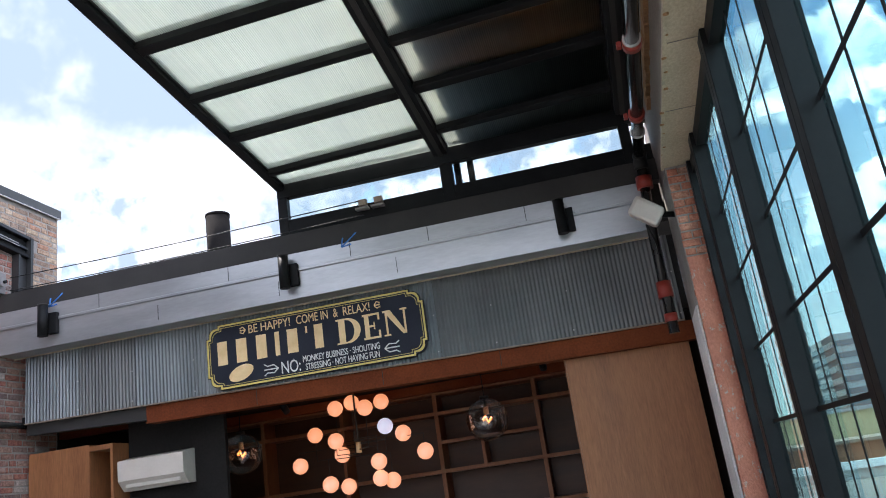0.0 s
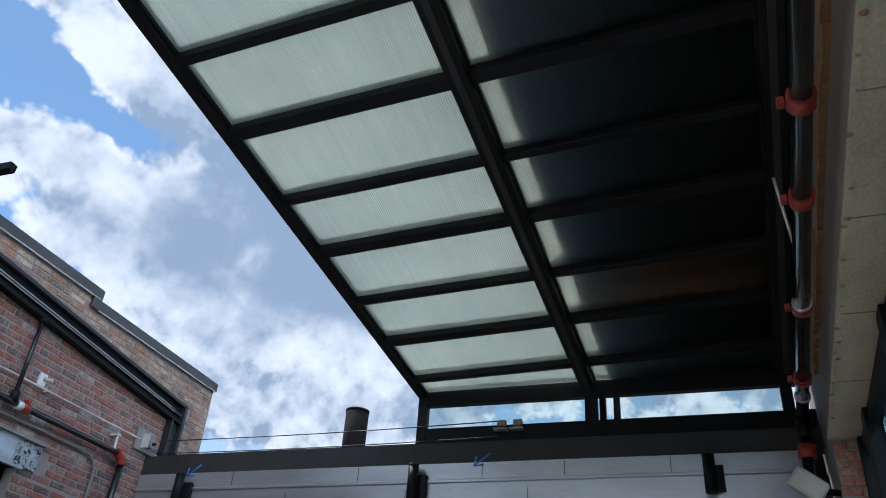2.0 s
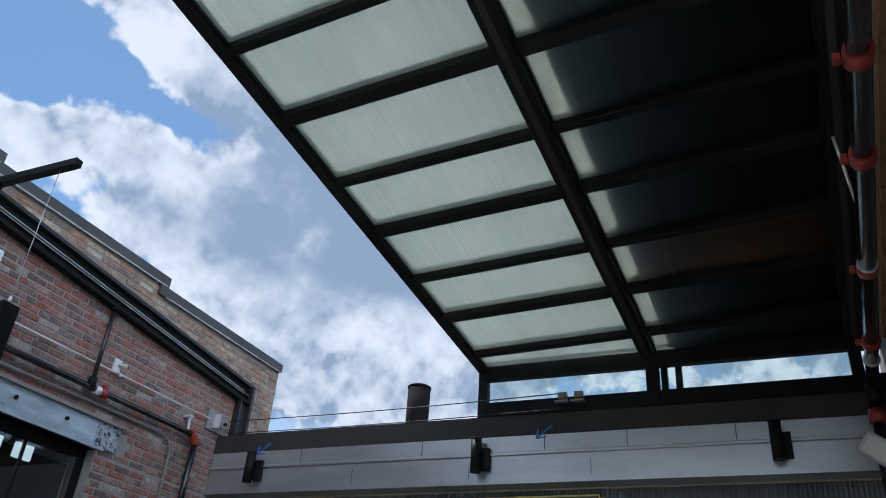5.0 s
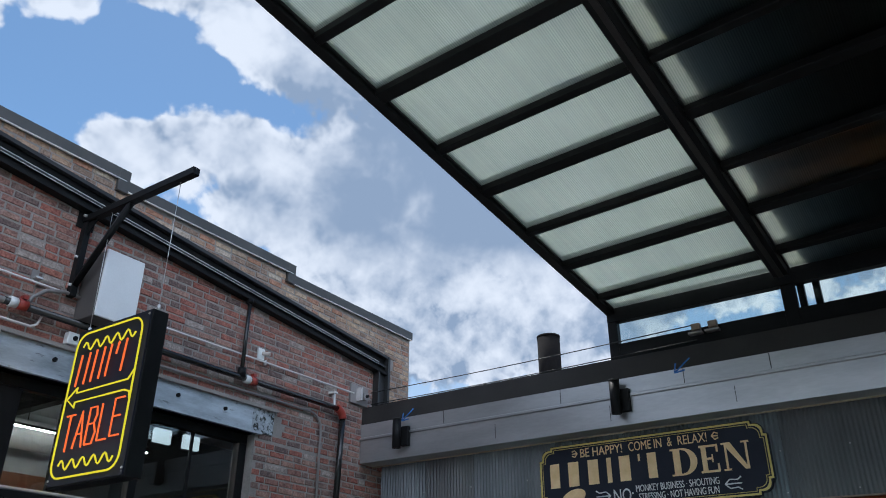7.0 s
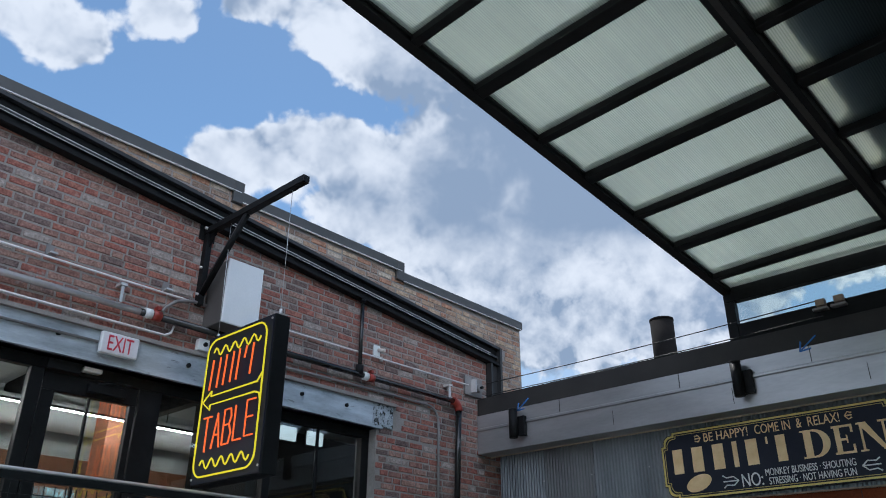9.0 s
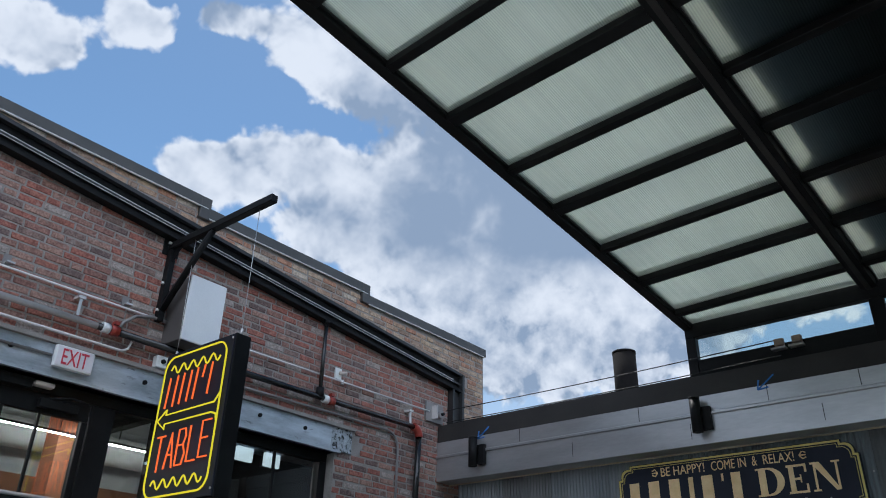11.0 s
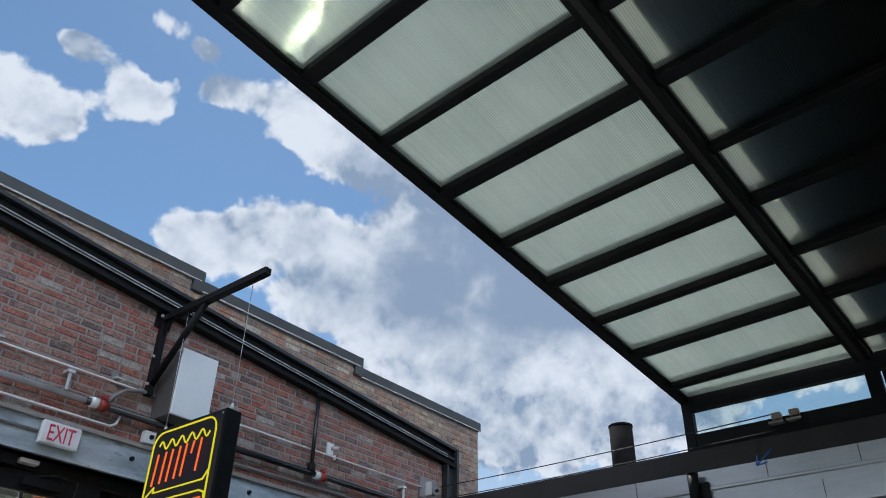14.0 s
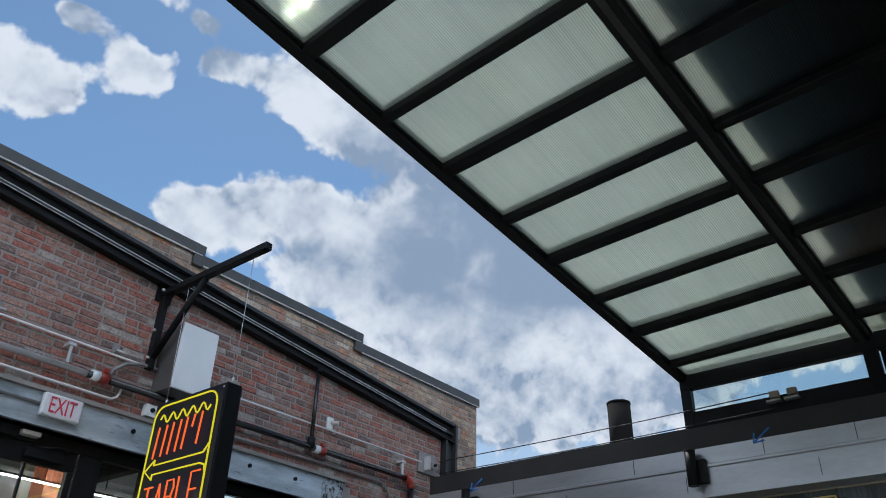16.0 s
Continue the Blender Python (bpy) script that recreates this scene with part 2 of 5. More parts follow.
ORANGE_STOPS = [(0.0, (0.44, 0.17, 0.105)), (0.3, (0.50, 0.24, 0.165)), (0.6, (0.46, 0.185, 0.12)), (0.85, (0.40, 0.23, 0.18))]


def brick_material(name, stops, joined, smear=0.58):
    """Fired clay, each brick in a tone of its own, with lime smears and pits."""
    m, nt, out = start(name)
    if joined:
        rnd = nt.nodes.new("ShaderNodeNewGeometry").outputs["Random Per Island"]
        vec = nt.nodes.new("ShaderNodeTexCoord").outputs["Object"]
    else:
        info = nt.nodes.new("ShaderNodeObjectInfo")
        rnd = info.outputs["Random"]
        v = nt.nodes.new("ShaderNodeVectorMath")
        nt.links.new(nt.nodes.new("ShaderNodeTexCoord").outputs["Object"], v.inputs[0])
        nt.links.new(info.outputs["Location"], v.inputs[1])
        vec = v.outputs[0]
    col = ramp_of(nt, rnd, stops, True)
    grain = noise_of(nt, vec, 55.0, 6.0, 0.7)
    col = blend(nt, 0.8, col, ramp_of(nt, grain, [(0.32, (0.12, 0.11, 0.11)), (0.68, (0.98, 0.93, 0.9))]), "SOFT_LIGHT")
    mottle = ramp_of(nt, noise_of(nt, vec, 16.0, 6.0, 0.7), [(0.35, (0.45, 0.43, 0.43)), (0.6, (1, 1, 1))])
    col = blend(nt, 0.75, col, mottle, "MULTIPLY")
    lime = ramp_of(nt, noise_of(nt, vec, 7.0, 8.0, 0.72), [(smear, (0, 0, 0)), (smear + 0.12, (0.75, 0.75, 0.75))])
    col = blend(nt, lime, col, (0.38, 0.345, 0.32))
    b = node(nt, "ShaderNodeBump", Strength=0.55, Distance=0.006, Height=grain)
    p = node(nt, "ShaderNodeBsdfPrincipled", Base_Color=col, Roughness=0.88, Normal=b.outputs[0])
    nt.links.new(p.outputs[0], out.inputs[0])
    return m


def glass_material(name, tint, gloss, least=0.04, power=4.5):
    """Clear sheet glass: sees through with a tint, mirrors more at a grazing angle."""
    m, nt, out = start(name)
    facing = node(nt, "ShaderNodeLayerWeight", Blend=0.5).outputs["Facing"]
    fres = node(nt, "ShaderNodeMath")
    fres.operation = "POWER"
    nt.links.new(facing, fres.inputs[0])
    fres.inputs[1].default_value = power
    fres = fres.outputs[0]
    fac = node(nt, "ShaderNodeMath")
    fac.operation = "MULTIPLY_ADD"
    nt.links.new(fres, fac.inputs[0])
    fac.inputs[1].default_value, fac.inputs[2].default_value = gloss * 0.8, least
    fac.use_clamp = True
    mix = nt.nodes.new("ShaderNodeMixShader")
    nt.links.new(fac.outputs[0], mix.inputs[0])
    nt.links.new(node(nt, "ShaderNodeBsdfTransparent", Color=(*tint, 1)).outputs[0], mix.inputs[1])
    nt.links.new(node(nt, "ShaderNodeBsdfGlossy", Color=(0.95, 0.97, 1, 1), Roughness=0.01).outputs[0], mix.inputs[2])
    nt.links.new(mix.outputs[0], out.inputs[0])
    return m


def multiwall_lower():
    """Lower skin of opal multiwall sheet: fine uneven ribs, a weak gloss, a little clear see-through."""
    m, nt, out = start("opal_multiwall_lower_skin")
    vec = nt.nodes.new("ShaderNodeTexCoord").outputs["Object"]
    wave = node(nt, "ShaderNodeTexWave", Vector=vec, Scale=19.0, Distortion=0.25, Detail=1.0, Detail_Scale=0.3)
    wave.bands_direction = "X"
    groups = noise_of(nt, stretch(nt, vec, 9.0, 0.06, 1), 1.0, 3.0, 0.6)
    cloudy = noise_of(nt, stretch(nt, vec, 1.6, 1.1, 1), 1.3, 4.0)
    streak = noise_of(nt, stretch(nt, vec, 34.0, 0.2, 1), 1.0, 5.0, 0.7)
    depth = ramp_of(nt, groups, [(0.35, (0.25, 0.25, 0.25)), (0.65, (0.95, 0.95, 0.95))])
    tone = blend(nt, depth, (0.182, 0.204, 0.196), ramp_of(nt, wave.outputs["Fac"], [(0.1, (0.142, 0.162, 0.155)), (0.8, (0.224, 0.246, 0.236))]))
    tone = blend(nt, 0.5, tone, ramp_of(nt, cloudy, [(0.3, (0.68, 0.70, 0.68)), (0.7, (1.0, 1.0, 0.99))]), "MULTIPLY")
    tone = blend(nt, 0.35, tone, ramp_of(nt, streak, [(0.34, (0.6, 0.61, 0.6)), (0.66, (1.0, 1.0, 1.0))]), "MULTIPLY")
    spread = node(nt, "ShaderNodeBsdfTranslucent", Color=tone)
    clear = node(nt, "ShaderNodeBsdfTransparent", Color=(0.95, 1.0, 0.9, 1))
    inner = nt.nodes.new("ShaderNodeMixShader")
    inner.inputs[0].default_value = 0.22
    nt.links.new(spread.outputs[0], inner.inputs[1])
    nt.links.new(clear.outputs[0], inner.inputs[2])
    gloss = node(nt, "ShaderNodeBsdfGlossy", Color=(0.95, 0.95, 0.92, 1), Roughness=0.22)
    facing = node(nt, "ShaderNodeLayerWeight", Blend=0.5).outputs["Facing"]
    fres = node(nt, "ShaderNodeMapRange", Value=facing, From_Min=0.35, From_Max=1.0, To_Min=0.012, To_Max=0.10).outputs[0]
    mix = nt.nodes.new("ShaderNodeMixShader")
    nt.links.new(fres, mix.inputs[0])
    nt.links.new(inner.outputs[0], mix.inputs[1])
    nt.links.new(gloss.outputs[0], mix.inputs[2])
    nt.links.new(mix.outputs[0], out.inputs[0])
    return m


def multiwall_upper():
    """Upper skin: spreads the daylight, and its ribs bend a little of the sun sideways."""
    m, nt, out = start("opal_multiwall_upper_skin")
    vec = nt.nodes.new("ShaderNodeTexCoord").outputs["Object"]
    wave = node(nt, "ShaderNodeTexWave", Vector=vec, Scale=19.0, Distortion=0.25, Detail=1.0, Detail_Scale=0.3)
    wave.bands_direction = "X"
    b = node(nt, "ShaderNodeBump", Strength=1.0, Distance=0.007, Height=wave.outputs["Fac"])
    dirt = ramp_of(nt, noise_of(nt, stretch(nt, vec, 1.2, 0.8, 1), 1.7, 5.0), [(0.3, (0.42, 0.435, 0.425)), (0.7, (0.55, 0.56, 0.55))])
    spread = node(nt, "ShaderNodeBsdfTranslucent", Color=dirt)
    clear = node(nt, "ShaderNodeBsdfRefraction", Color=(0.98, 1.0, 0.72, 1), Roughness=0.022, IOR=1.25, Normal=b.outputs[0])
    mix = nt.nodes.new("ShaderNodeMixShader")
    mix.inputs[0].default_value = 0.34
    nt.links.new(spread.outputs[0], mix.inputs[1])
    nt.links.new(clear.outputs[0], mix.inputs[2])
    nt.links.new(mix.outputs[0], out.inputs[0])
    return m


def amber_sheet():
    """Thin brown sheet that lets a little daylight through."""
    m, nt, out = start("brown_translucent_sheet")
    vec = nt.nodes.new("ShaderNodeTexCoord").outputs["Object"]
    tone = ramp_of(nt, noise_of(nt, stretch(nt, vec, 3.0, 0.6, 1), 2.0), [(0.3, (0.46, 0.28, 0.165)), (0.7, (0.62, 0.40, 0.25))])
    nt.links.new(node(nt, "ShaderNodeBsdfTranslucent", Color=tone).outputs[0], out.inputs[0])
    return m


def glow_material(name, colour, strength):
    m, nt, out = start(name)
    nt.links.new(node(nt, "ShaderNodeEmission", Color=(*colour, 1), Strength=strength).outputs[0], out.inputs[0])
    return m


def opal_material(name, colour, strength):
    """Opal glass lit from inside."""
    m, nt, out = start(name)
    p = node(nt, "ShaderNodeBsdfPrincipled", Base_Color=(0.75, 0.68, 0.62, 1), Roughness=0.35, Emission_Color=(*colour, 1), Emission_Strength=strength)
    nt.links.new(p.outputs[0], out.inputs[0])
    return m


M_MORTAR = surface("lime_mortar", (0.22, 0.197, 0.18), (0.345, 0.312, 0.29), 0.95, 0, 5, 90, 0.4)
M_BRICK = brick_material("reclaimed_red_brick", RED_STOPS, False)
M_BRICK_J = brick_material("reclaimed_red_brickwork", RED_STOPS, True)
M_TAN = brick_material("tan_brick", TAN_STOPS, False, 0.68)
M_TAN_J = brick_material("tan_brickwork", TAN_STOPS, True, 0.68)
M_ORANGE = brick_material("orange_brick", ORANGE_STOPS, False, 0.66)
M_ZINC = surface("galvanised_steel", (0.34, 0.343, 0.35), (0.52, 0.526, 0.535), 0.32, 0.7, 1.5, 26, 0.03, (0.45, 1, 2.0), (0.66, (0.42, 0.405, 0.395)))
M_LINTEL = surface("streaked_galvanised_steel", (0.28, 0.31, 0.34), (0.70, 0.75, 0.80), 0.36, 0.4, 3.0, 40, 0.08, (1, 0.6, 2.4), (0.60, (0.24, 0.25, 0.27)))
M_MOSS = surface("mossy_dark_steel", (0.22, 0.25, 0.28), (0.60, 0.64, 0.68), 0.6, 0.1, 9, 60, 0.5, (1, 1, 1), (0.52, (0.014, 0.016, 0.013)))
M_AMBERSHEET = amber_sheet()
M_CORR = surface("corrugated_steel", (0.12, 0.128, 0.134), (0.255, 0.268, 0.273), 0.42, 0.6, 0.9, 70, 0.05, (2.5, 1, 0.6))
M_CORR_DULL = surface("dull_corrugated_steel", (0.105, 0.105, 0.104), (0.18, 0.18, 0.177), 0.45, 0.45, 0.9, 70, 0.05, (2.5, 1, 0.6))
M_BLACK = surface("black_painted_steel", (0.006, 0.006, 0.0065), (0.013, 0.013, 0.0135), 0.5, 0.0, 3, 80, 0.04, spec=0.14)
M_CHANNEL = surface("charcoal_channel_paint", (0.018, 0.018, 0.019), (0.032, 0.032, 0.033), 0.4, 0.0, 3, 60, 0.05, spec=0.45)
M_BRONZE = surface("dark_bronze_sheet", (0.024, 0.022, 0.0215), (0.042, 0.038, 0.036), 0.62, 0.0, 2, 60, 0.05, spec=0.25)
M_PIPE = surface("glossy_black_pipe_paint", (0.012, 0.012, 0.012), (0.024, 0.023, 0.022), 0.17, 0.0, 3, 60, 0.03, spec=0.5)
M_PINK = surface("salmon_masonry_paint", (0.36, 0.12, 0.075), (0.52, 0.20, 0.13), 0.85, 0, 4.0, 45, 0.6, (1.6, 1, 1), (0.57, (0.36, 0.36, 0.31)))
M_COVER = surface("bright_white_enamel", (0.84, 0.84, 0.85), (0.90, 0.90, 0.91), 0.35, 0, 3, 60, 0.02)
M_STACK = surface("sooty_dark_sheet", (0.010, 0.009, 0.009), (0.018, 0.016, 0.015), 0.9, 0.0, 2, 60, 0.1, spec=0.05)
M_COPING = surface("charcoal_coping_sheet", (0.06, 0.058, 0.056), (0.095, 0.09, 0.086), 0.5, 0.1, 2, 50, 0.05)
M_EDGE = surface("bright_drip_edge", (0.76, 0.74, 0.72), (0.86, 0.84, 0.82), 0.3, 0.1, 6, 60, 0.02)
M_RUST = surface("rust_red_steel", (0.10, 0.023, 0.009), (0.20, 0.05, 0.018), 0.8, 0.0, 3, 50, 0.2, (1, 1, 1), (0.66, (0.09, 0.035, 0.022)), spec=0.12)
M_WOOD = surface("oiled_oak_board", (0.20, 0.072, 0.027), (0.35, 0.138, 0.055), 0.55, 0, 1.6, 26, 0.1, (3, 3, 0.35), (0.74, (0.13, 0.07, 0.04)))
M_WALNUT = surface("dark_walnut_board", (0.045, 0.018, 0.009), (0.09, 0.036, 0.017), 0.5, 0, 1.6, 30, 0.08, (0.5, 3, 3))
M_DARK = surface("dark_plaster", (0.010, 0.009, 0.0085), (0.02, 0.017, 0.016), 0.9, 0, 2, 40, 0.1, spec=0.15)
M_CREAM = surface("stained_cream_paint", (0.36, 0.28, 0.185), (0.56, 0.455, 0.325), 0.75, 0, 3.2, 60, 0.2, (1, 0.6, 1), (0.62, (0.34, 0.29, 0.22)))
M_FASCIA = surface("grey_brown_fascia_board", (0.17, 0.135, 0.115), (0.25, 0.205, 0.175), 0.7, 0, 2, 50, 0.15, (1, 0.4, 1))
M_FOAM = surface("brown_sealing_foam", (0.24, 0.115, 0.05), (0.42, 0.235, 0.11), 0.9, 0, 9, 50, 0.6)
M_PLASTER = surface("flaking_white_plaster", (0.62, 0.59, 0.60), (0.82, 0.80, 0.80), 0.85, 0, 5, 70, 0.3)
M_WHITE = surface("white_plastic", (0.72, 0.72, 0.71), (0.82, 0.82, 0.81), 0.4, 0, 3, 60, 0.02)
M_BONE = surface("beige_and_shaded_white_plastic", (0.52, 0.45, 0.395), (0.62, 0.55, 0.49), 0.45, 0, 3, 60, 0.03)
M_SIDE = surface("grey_box_sheet", (0.20, 0.18, 0.175), (0.28, 0.26, 0.255), 0.5, 0.2, 3, 60, 0.03)
M_CASE = surface("dark_case_sheet", (0.085, 0.076, 0.072), (0.13, 0.118, 0.11), 0.5, 0.1, 3, 60, 0.03)
M_STEEL = surface("bare_steel_pipe", (0.66, 0.62, 0.60), (0.90, 0.86, 0.83), 0.17, 0.45, 4, 50, 0.05)
# near-white base colour stands in for the highlight along the conduit
M_CONDUIT = surface("conduit_with_painted_gleam", (0.86, 0.81, 0.79), (0.95, 0.91, 0.89), 0.2, 0.1, 4, 50, 0.04)
M_REDP = surface("red_pipe_coupling", (0.24, 0.024, 0.016), (0.36, 0.046, 0.028), 0.4, 0, 5, 60, 0.05)
M_BLUE = surface("blue_marking_tape", (0.02, 0.13, 0.42), (0.04, 0.20, 0.55), 0.6, 0, 8, 60, 0.05)
M_NAVY = surface("navy_black_board", (0.012, 0.014, 0.024), (0.022, 0.025, 0.038), 0.6, 0, 3, 60, 0.03, spec=0.2)
M_GOLD = surface("gold_leaf_paint", (0.70, 0.46, 0.21), (0.86, 0.63, 0.35), 0.45, 0.0, 8, 60, 0.03)
M_YELLOW = surface("gilt_border_paint", (0.55, 0.42, 0.10), (0.70, 0.56, 0.17), 0.45, 0.0, 8, 60, 0.03)
M_LETTER = surface("white_lettering_paint", (0.62, 0.62, 0.62), (0.78, 0.78, 0.78), 0.6, 0, 8, 60, 0.02)
M_CABLE = surface("steel_cable", (0.02, 0.02, 0.02), (0.04, 0.04, 0.04), 0.6, 0.0, 20, 200, 0.1, spec=0.2)
M_TRIM = surface("brown_stained_trim", (0.20, 0.14, 0.10), (0.32, 0.24, 0.18), 0.7, 0, 3, 50, 0.1)
M_WIRE = surface("bright_hanging_wire", (0.5, 0.5, 0.5), (0.7, 0.7, 0.7), 0.35, 0.8, 20, 200, 0.05)
M_PANE = glass_material("clear_pane", (0.86, 0.92, 0.91), 1.0)
M_TEAL = glass_material("teal_tinted_pane", (0.74, 0.97, 0.96), 1.1)
M_SHOP = glass_material("shopfront_pane", (0.80, 0.85, 0.85), 0.9, 0.10)
M_GLOBE = glass_material("clear_glass_globe", (0.86, 0.84, 0.82), 0.9, 0.16, 1.6)
M_SHEET = multiwall_lower()
M_SHEET_TOP = multiwall_upper()
M_ROOF = surface("bitumen_deck", (0.016, 0.015, 0.014), (0.03, 0.028, 0.026), 0.9, 0, 3, 60, 0.2, spec=0.1)
M_FLOOR = surface("worn_concrete", (0.32, 0.305, 0.285), (0.44, 0.425, 0.40), 0.8, 0, 0.8, 30, 0.15, (1, 1, 1), (0.7, (0.16, 0.15, 0.14)))
M_GROUND = surface("grey_gravel_ground", (0.13, 0.125, 0.115), (0.22, 0.21, 0.20), 0.95, 0, 0.3, 12, 0.3)
M_RENDER = surface("grey_render", (0.36, 0.35, 0.33), (0.46, 0.45, 0.43), 0.9, 0, 0.6, 30, 0.15)
M_TANWALL = surface("tan_render", (0.42, 0.33, 0.17), (0.52, 0.43, 0.26), 0.9, 0, 0.3, 8, 0.1)
M_TOWER = surface("tower_concrete", (0.30, 0.31, 0.33), (0.40, 0.41, 0.42), 0.8, 0, 0.1, 3, 0.1)
M_TOWERGLASS = surface("tower_window_band", (0.08, 0.10, 0.13), (0.14, 0.17, 0.2), 0.2, 0.2, 0.2, 3, 0.02)
M_NEON_Y = glow_material("yellow_neon", (0.86, 0.74, 0.035), 0.78)
M_NEON_O = glow_material("orange_neon", (1.0, 0.17, 0.04), 0.9)
M_BULB = opal_material("warm_opal_globe", (1.0, 0.36, 0.15), 0.36)
M_BULB_W = opal_material("cool_opal_globe", (0.70, 0.76, 1.0), 0.28)
M_FILAMENT = glow_material("filament", (1.0, 0.22, 0.05), 3.0)
M_EXITFACE = surface("exit_sign_face", (0.70, 0.66, 0.68), (0.78, 0.74, 0.76), 0.4, 0, 4, 60, 0.01)
M_EXITRED = surface("exit_sign_red", (0.55, 0.03, 0.06), (0.62, 0.05, 0.08), 0.45, 0, 4, 60, 0.01)
M_PATCHGLOW = glow_material("bright_patch_glow", (0.86, 0.97, 1.0), 0.9)
M_TUBELIGHT = glow_material("tube_light", (1.0, 0.95, 0.86), 200.0)
M_PALE = surface("pale_room_paint", (0.50, 0.52, 0.53), (0.62, 0.64, 0.65), 0.8, 0, 1.2, 30, 0.1)
M_PIER = surface("orange_room_brick", (0.25, 0.085, 0.042), (0.40, 0.155, 0.08), 0.85, 0, 6, 40, 0.3, (1, 1, 2.5), (0.6, (0.20, 0.10, 0.07)))
M_AMBER = surface("amber_brick_room_wall", (0.22, 0.09, 0.05), (0.34, 0.15, 0.08), 0.85, 0, 2, 30, 0.2)


# ---- mesh helpers ----
def box(bm, x0, x1, y0, y1, z0, z1, bevel=0.0):
    r = bmesh.ops.create_cube(bm, size=1.0)
    vs = r["verts"]
    for v in vs:
        v.co = Vector(((x0 + x1) / 2 + v.co.x * (x1 - x0), (y0 + y1) / 2 + v.co.y * (y1 - y0), (z0 + z1) / 2 + v.co.z * (z1 - z0)))
    if bevel:
        es = list({e for v in vs for e in v.link_edges})
        bmesh.ops.bevel(bm, geom=es, offset=bevel, segments=2, affect="EDGES", profile=0.5)
    return bm


def boxes(*rows, bevel=0.0):
    bm = bmesh.new()
    for r in rows:
        box(bm, *r, bevel=bevel)
    return bm


def tube(bm, pts, r, seg=10, closed=False, caps=True):
    """A round bar along a line of points."""
    pts = [Vector(p) for p in pts]
    n = len(pts)
    rings, side = [], None
    for i, p in enumerate(pts):
        a = pts[i - 1] if (i or closed) else p
        b = pts[(i + 1) % n] if (i < n - 1 or closed) else p
        d = ((p - a).normalized() + (b - p).normalized())
        d = d.normalized() if d.length > 1e-6 else Vector((0, 0, 1))
        if side is None:
            side = d.orthogonal().normalized()
        side = (side - d * side.dot(d))
        side = side.normalized() if side.length > 1e-6 else d.orthogonal().normalized()
        other = d.cross(side)
        rings.append([bm.verts.new(p + r * (math.cos(k * math.tau / seg) * side + math.sin(k * math.tau / seg) * other)) for k in range(seg)])
    for i in range(n if closed else n - 1):
        a, b = rings[i], rings[(i + 1) % n]
        for k in range(seg):
            f = bm.faces.new((a[k], a[(k + 1) % seg], b[(k + 1) % seg], b[k]))
            f.smooth = True
    if caps and not closed:
        bm.faces.new(rings[0][::-1])
        bm.faces.new(rings[-1])
    return bm


def ball(bm, c, r, u=20, v=12, squash=1.0):
    res = bmesh.ops.create_uvsphere(bm, u_segments=u, v_segments=v, radius=r)
    for w in res["verts"]:
        w.co = Vector((w.co.x, w.co.y, w.co.z * squash)) + Vector(c)
        for f in w.link_faces:
            f.smooth = True
    return bm


def prism(bm, outline, d0, d1, axis="y"):
    """An outline of (x, z) pairs between two depths along y (or (y, z) pairs along x, (x, y) pairs along z)."""
    def at(a, b, d):
        return {"y": (a, d, b), "x": (d, a, b), "z": (a, b, d)}[axis]
    f0 = [bm.verts.new(at(a, b, d0)) for a, b in outline]
    f1 = [bm.verts.new(at(a, b, d1)) for a, b in outline]
    n = len(outline)
    bm.faces.new(f0)
    bm.faces.new(f1[::-1])
    for i in range(n):
        bm.faces.new((f0[i], f1[i], f1[(i + 1) % n], f0[(i + 1) % n]))
    bmesh.ops.recalc_face_normals(bm, faces=bm.faces)
    return bm


BASE = {}


def finish(name, bm, material):
    me = bpy.data.meshes.new(name)
    bm.to_mesh(me)
    bm.free()
    me.materials.append(material)
    return me


def thing(name, at, label, category, group="", kind=""):
    ob = new(name)
    ob.empty_display_size = 0.1
    ob.location = at
    BASE[ob] = Matrix.Translation(at)
    return tagged(ob, label, category, group, kind)


def part(name, bm, material, parent, label=""):
    ob = new(name, finish(name, bm, material))
    ob.parent = parent
    ob.matrix_parent_inverse = BASE[parent].inverted()
    BASE[ob] = Matrix.Identity(4)
    return tagged(ob, label) if label else ob


def solid(name, bm, material, label, category, group="", kind=""):
    """A top-level thing of one mesh."""
    ob = new(name, finish(name, bm, material))
    BASE[ob] = Matrix.Identity(4)
    return tagged(ob, label, category, group, kind)


def letters(text, x0, x1, z0, z1, y, depth=0.006):
    """Lettering fitted into a box on a board that faces -y."""
    cu = bpy.data.curves.new("lettering", "FONT")
    cu.body, cu.size, cu.extrude = text, 1.0, 0.02
    ob = bpy.data.objects.new("lettering", cu)
    scene.collection.objects.link(ob)
    me = bpy.data.meshes.new_from_object(ob.evaluated_get(bpy.context.evaluated_depsgraph_get()))
    bpy.data.objects.remove(ob)
    bm = bmesh.new()
    bm.from_mesh(me)
    bpy.data.meshes.remove(me)
    lo = [min(v.co[k] for v in bm.verts) for k in range(3)]
    hi = [max(v.co[k] for v in bm.verts) for k in range(3)]
    for v in bm.verts:
        a, b, c = ((v.co[k] - lo[k]) / (hi[k] - lo[k]) for k in range(3))
        v.co = Vector((x0 + a * (x1 - x0), y - c * depth, z0 + b * (z1 - z0)))
    return bm


# ---- the large structure ----
WX = -6.05      # face of the brick building
BY = 7.2        # face of the steel beam
floor = solid("floor", boxes((-6.3, 1.4, -5.2, 7.4, -0.15, 0.0)), M_FLOOR, "worn grey concrete courtyard floor", "floor", kind="structure")
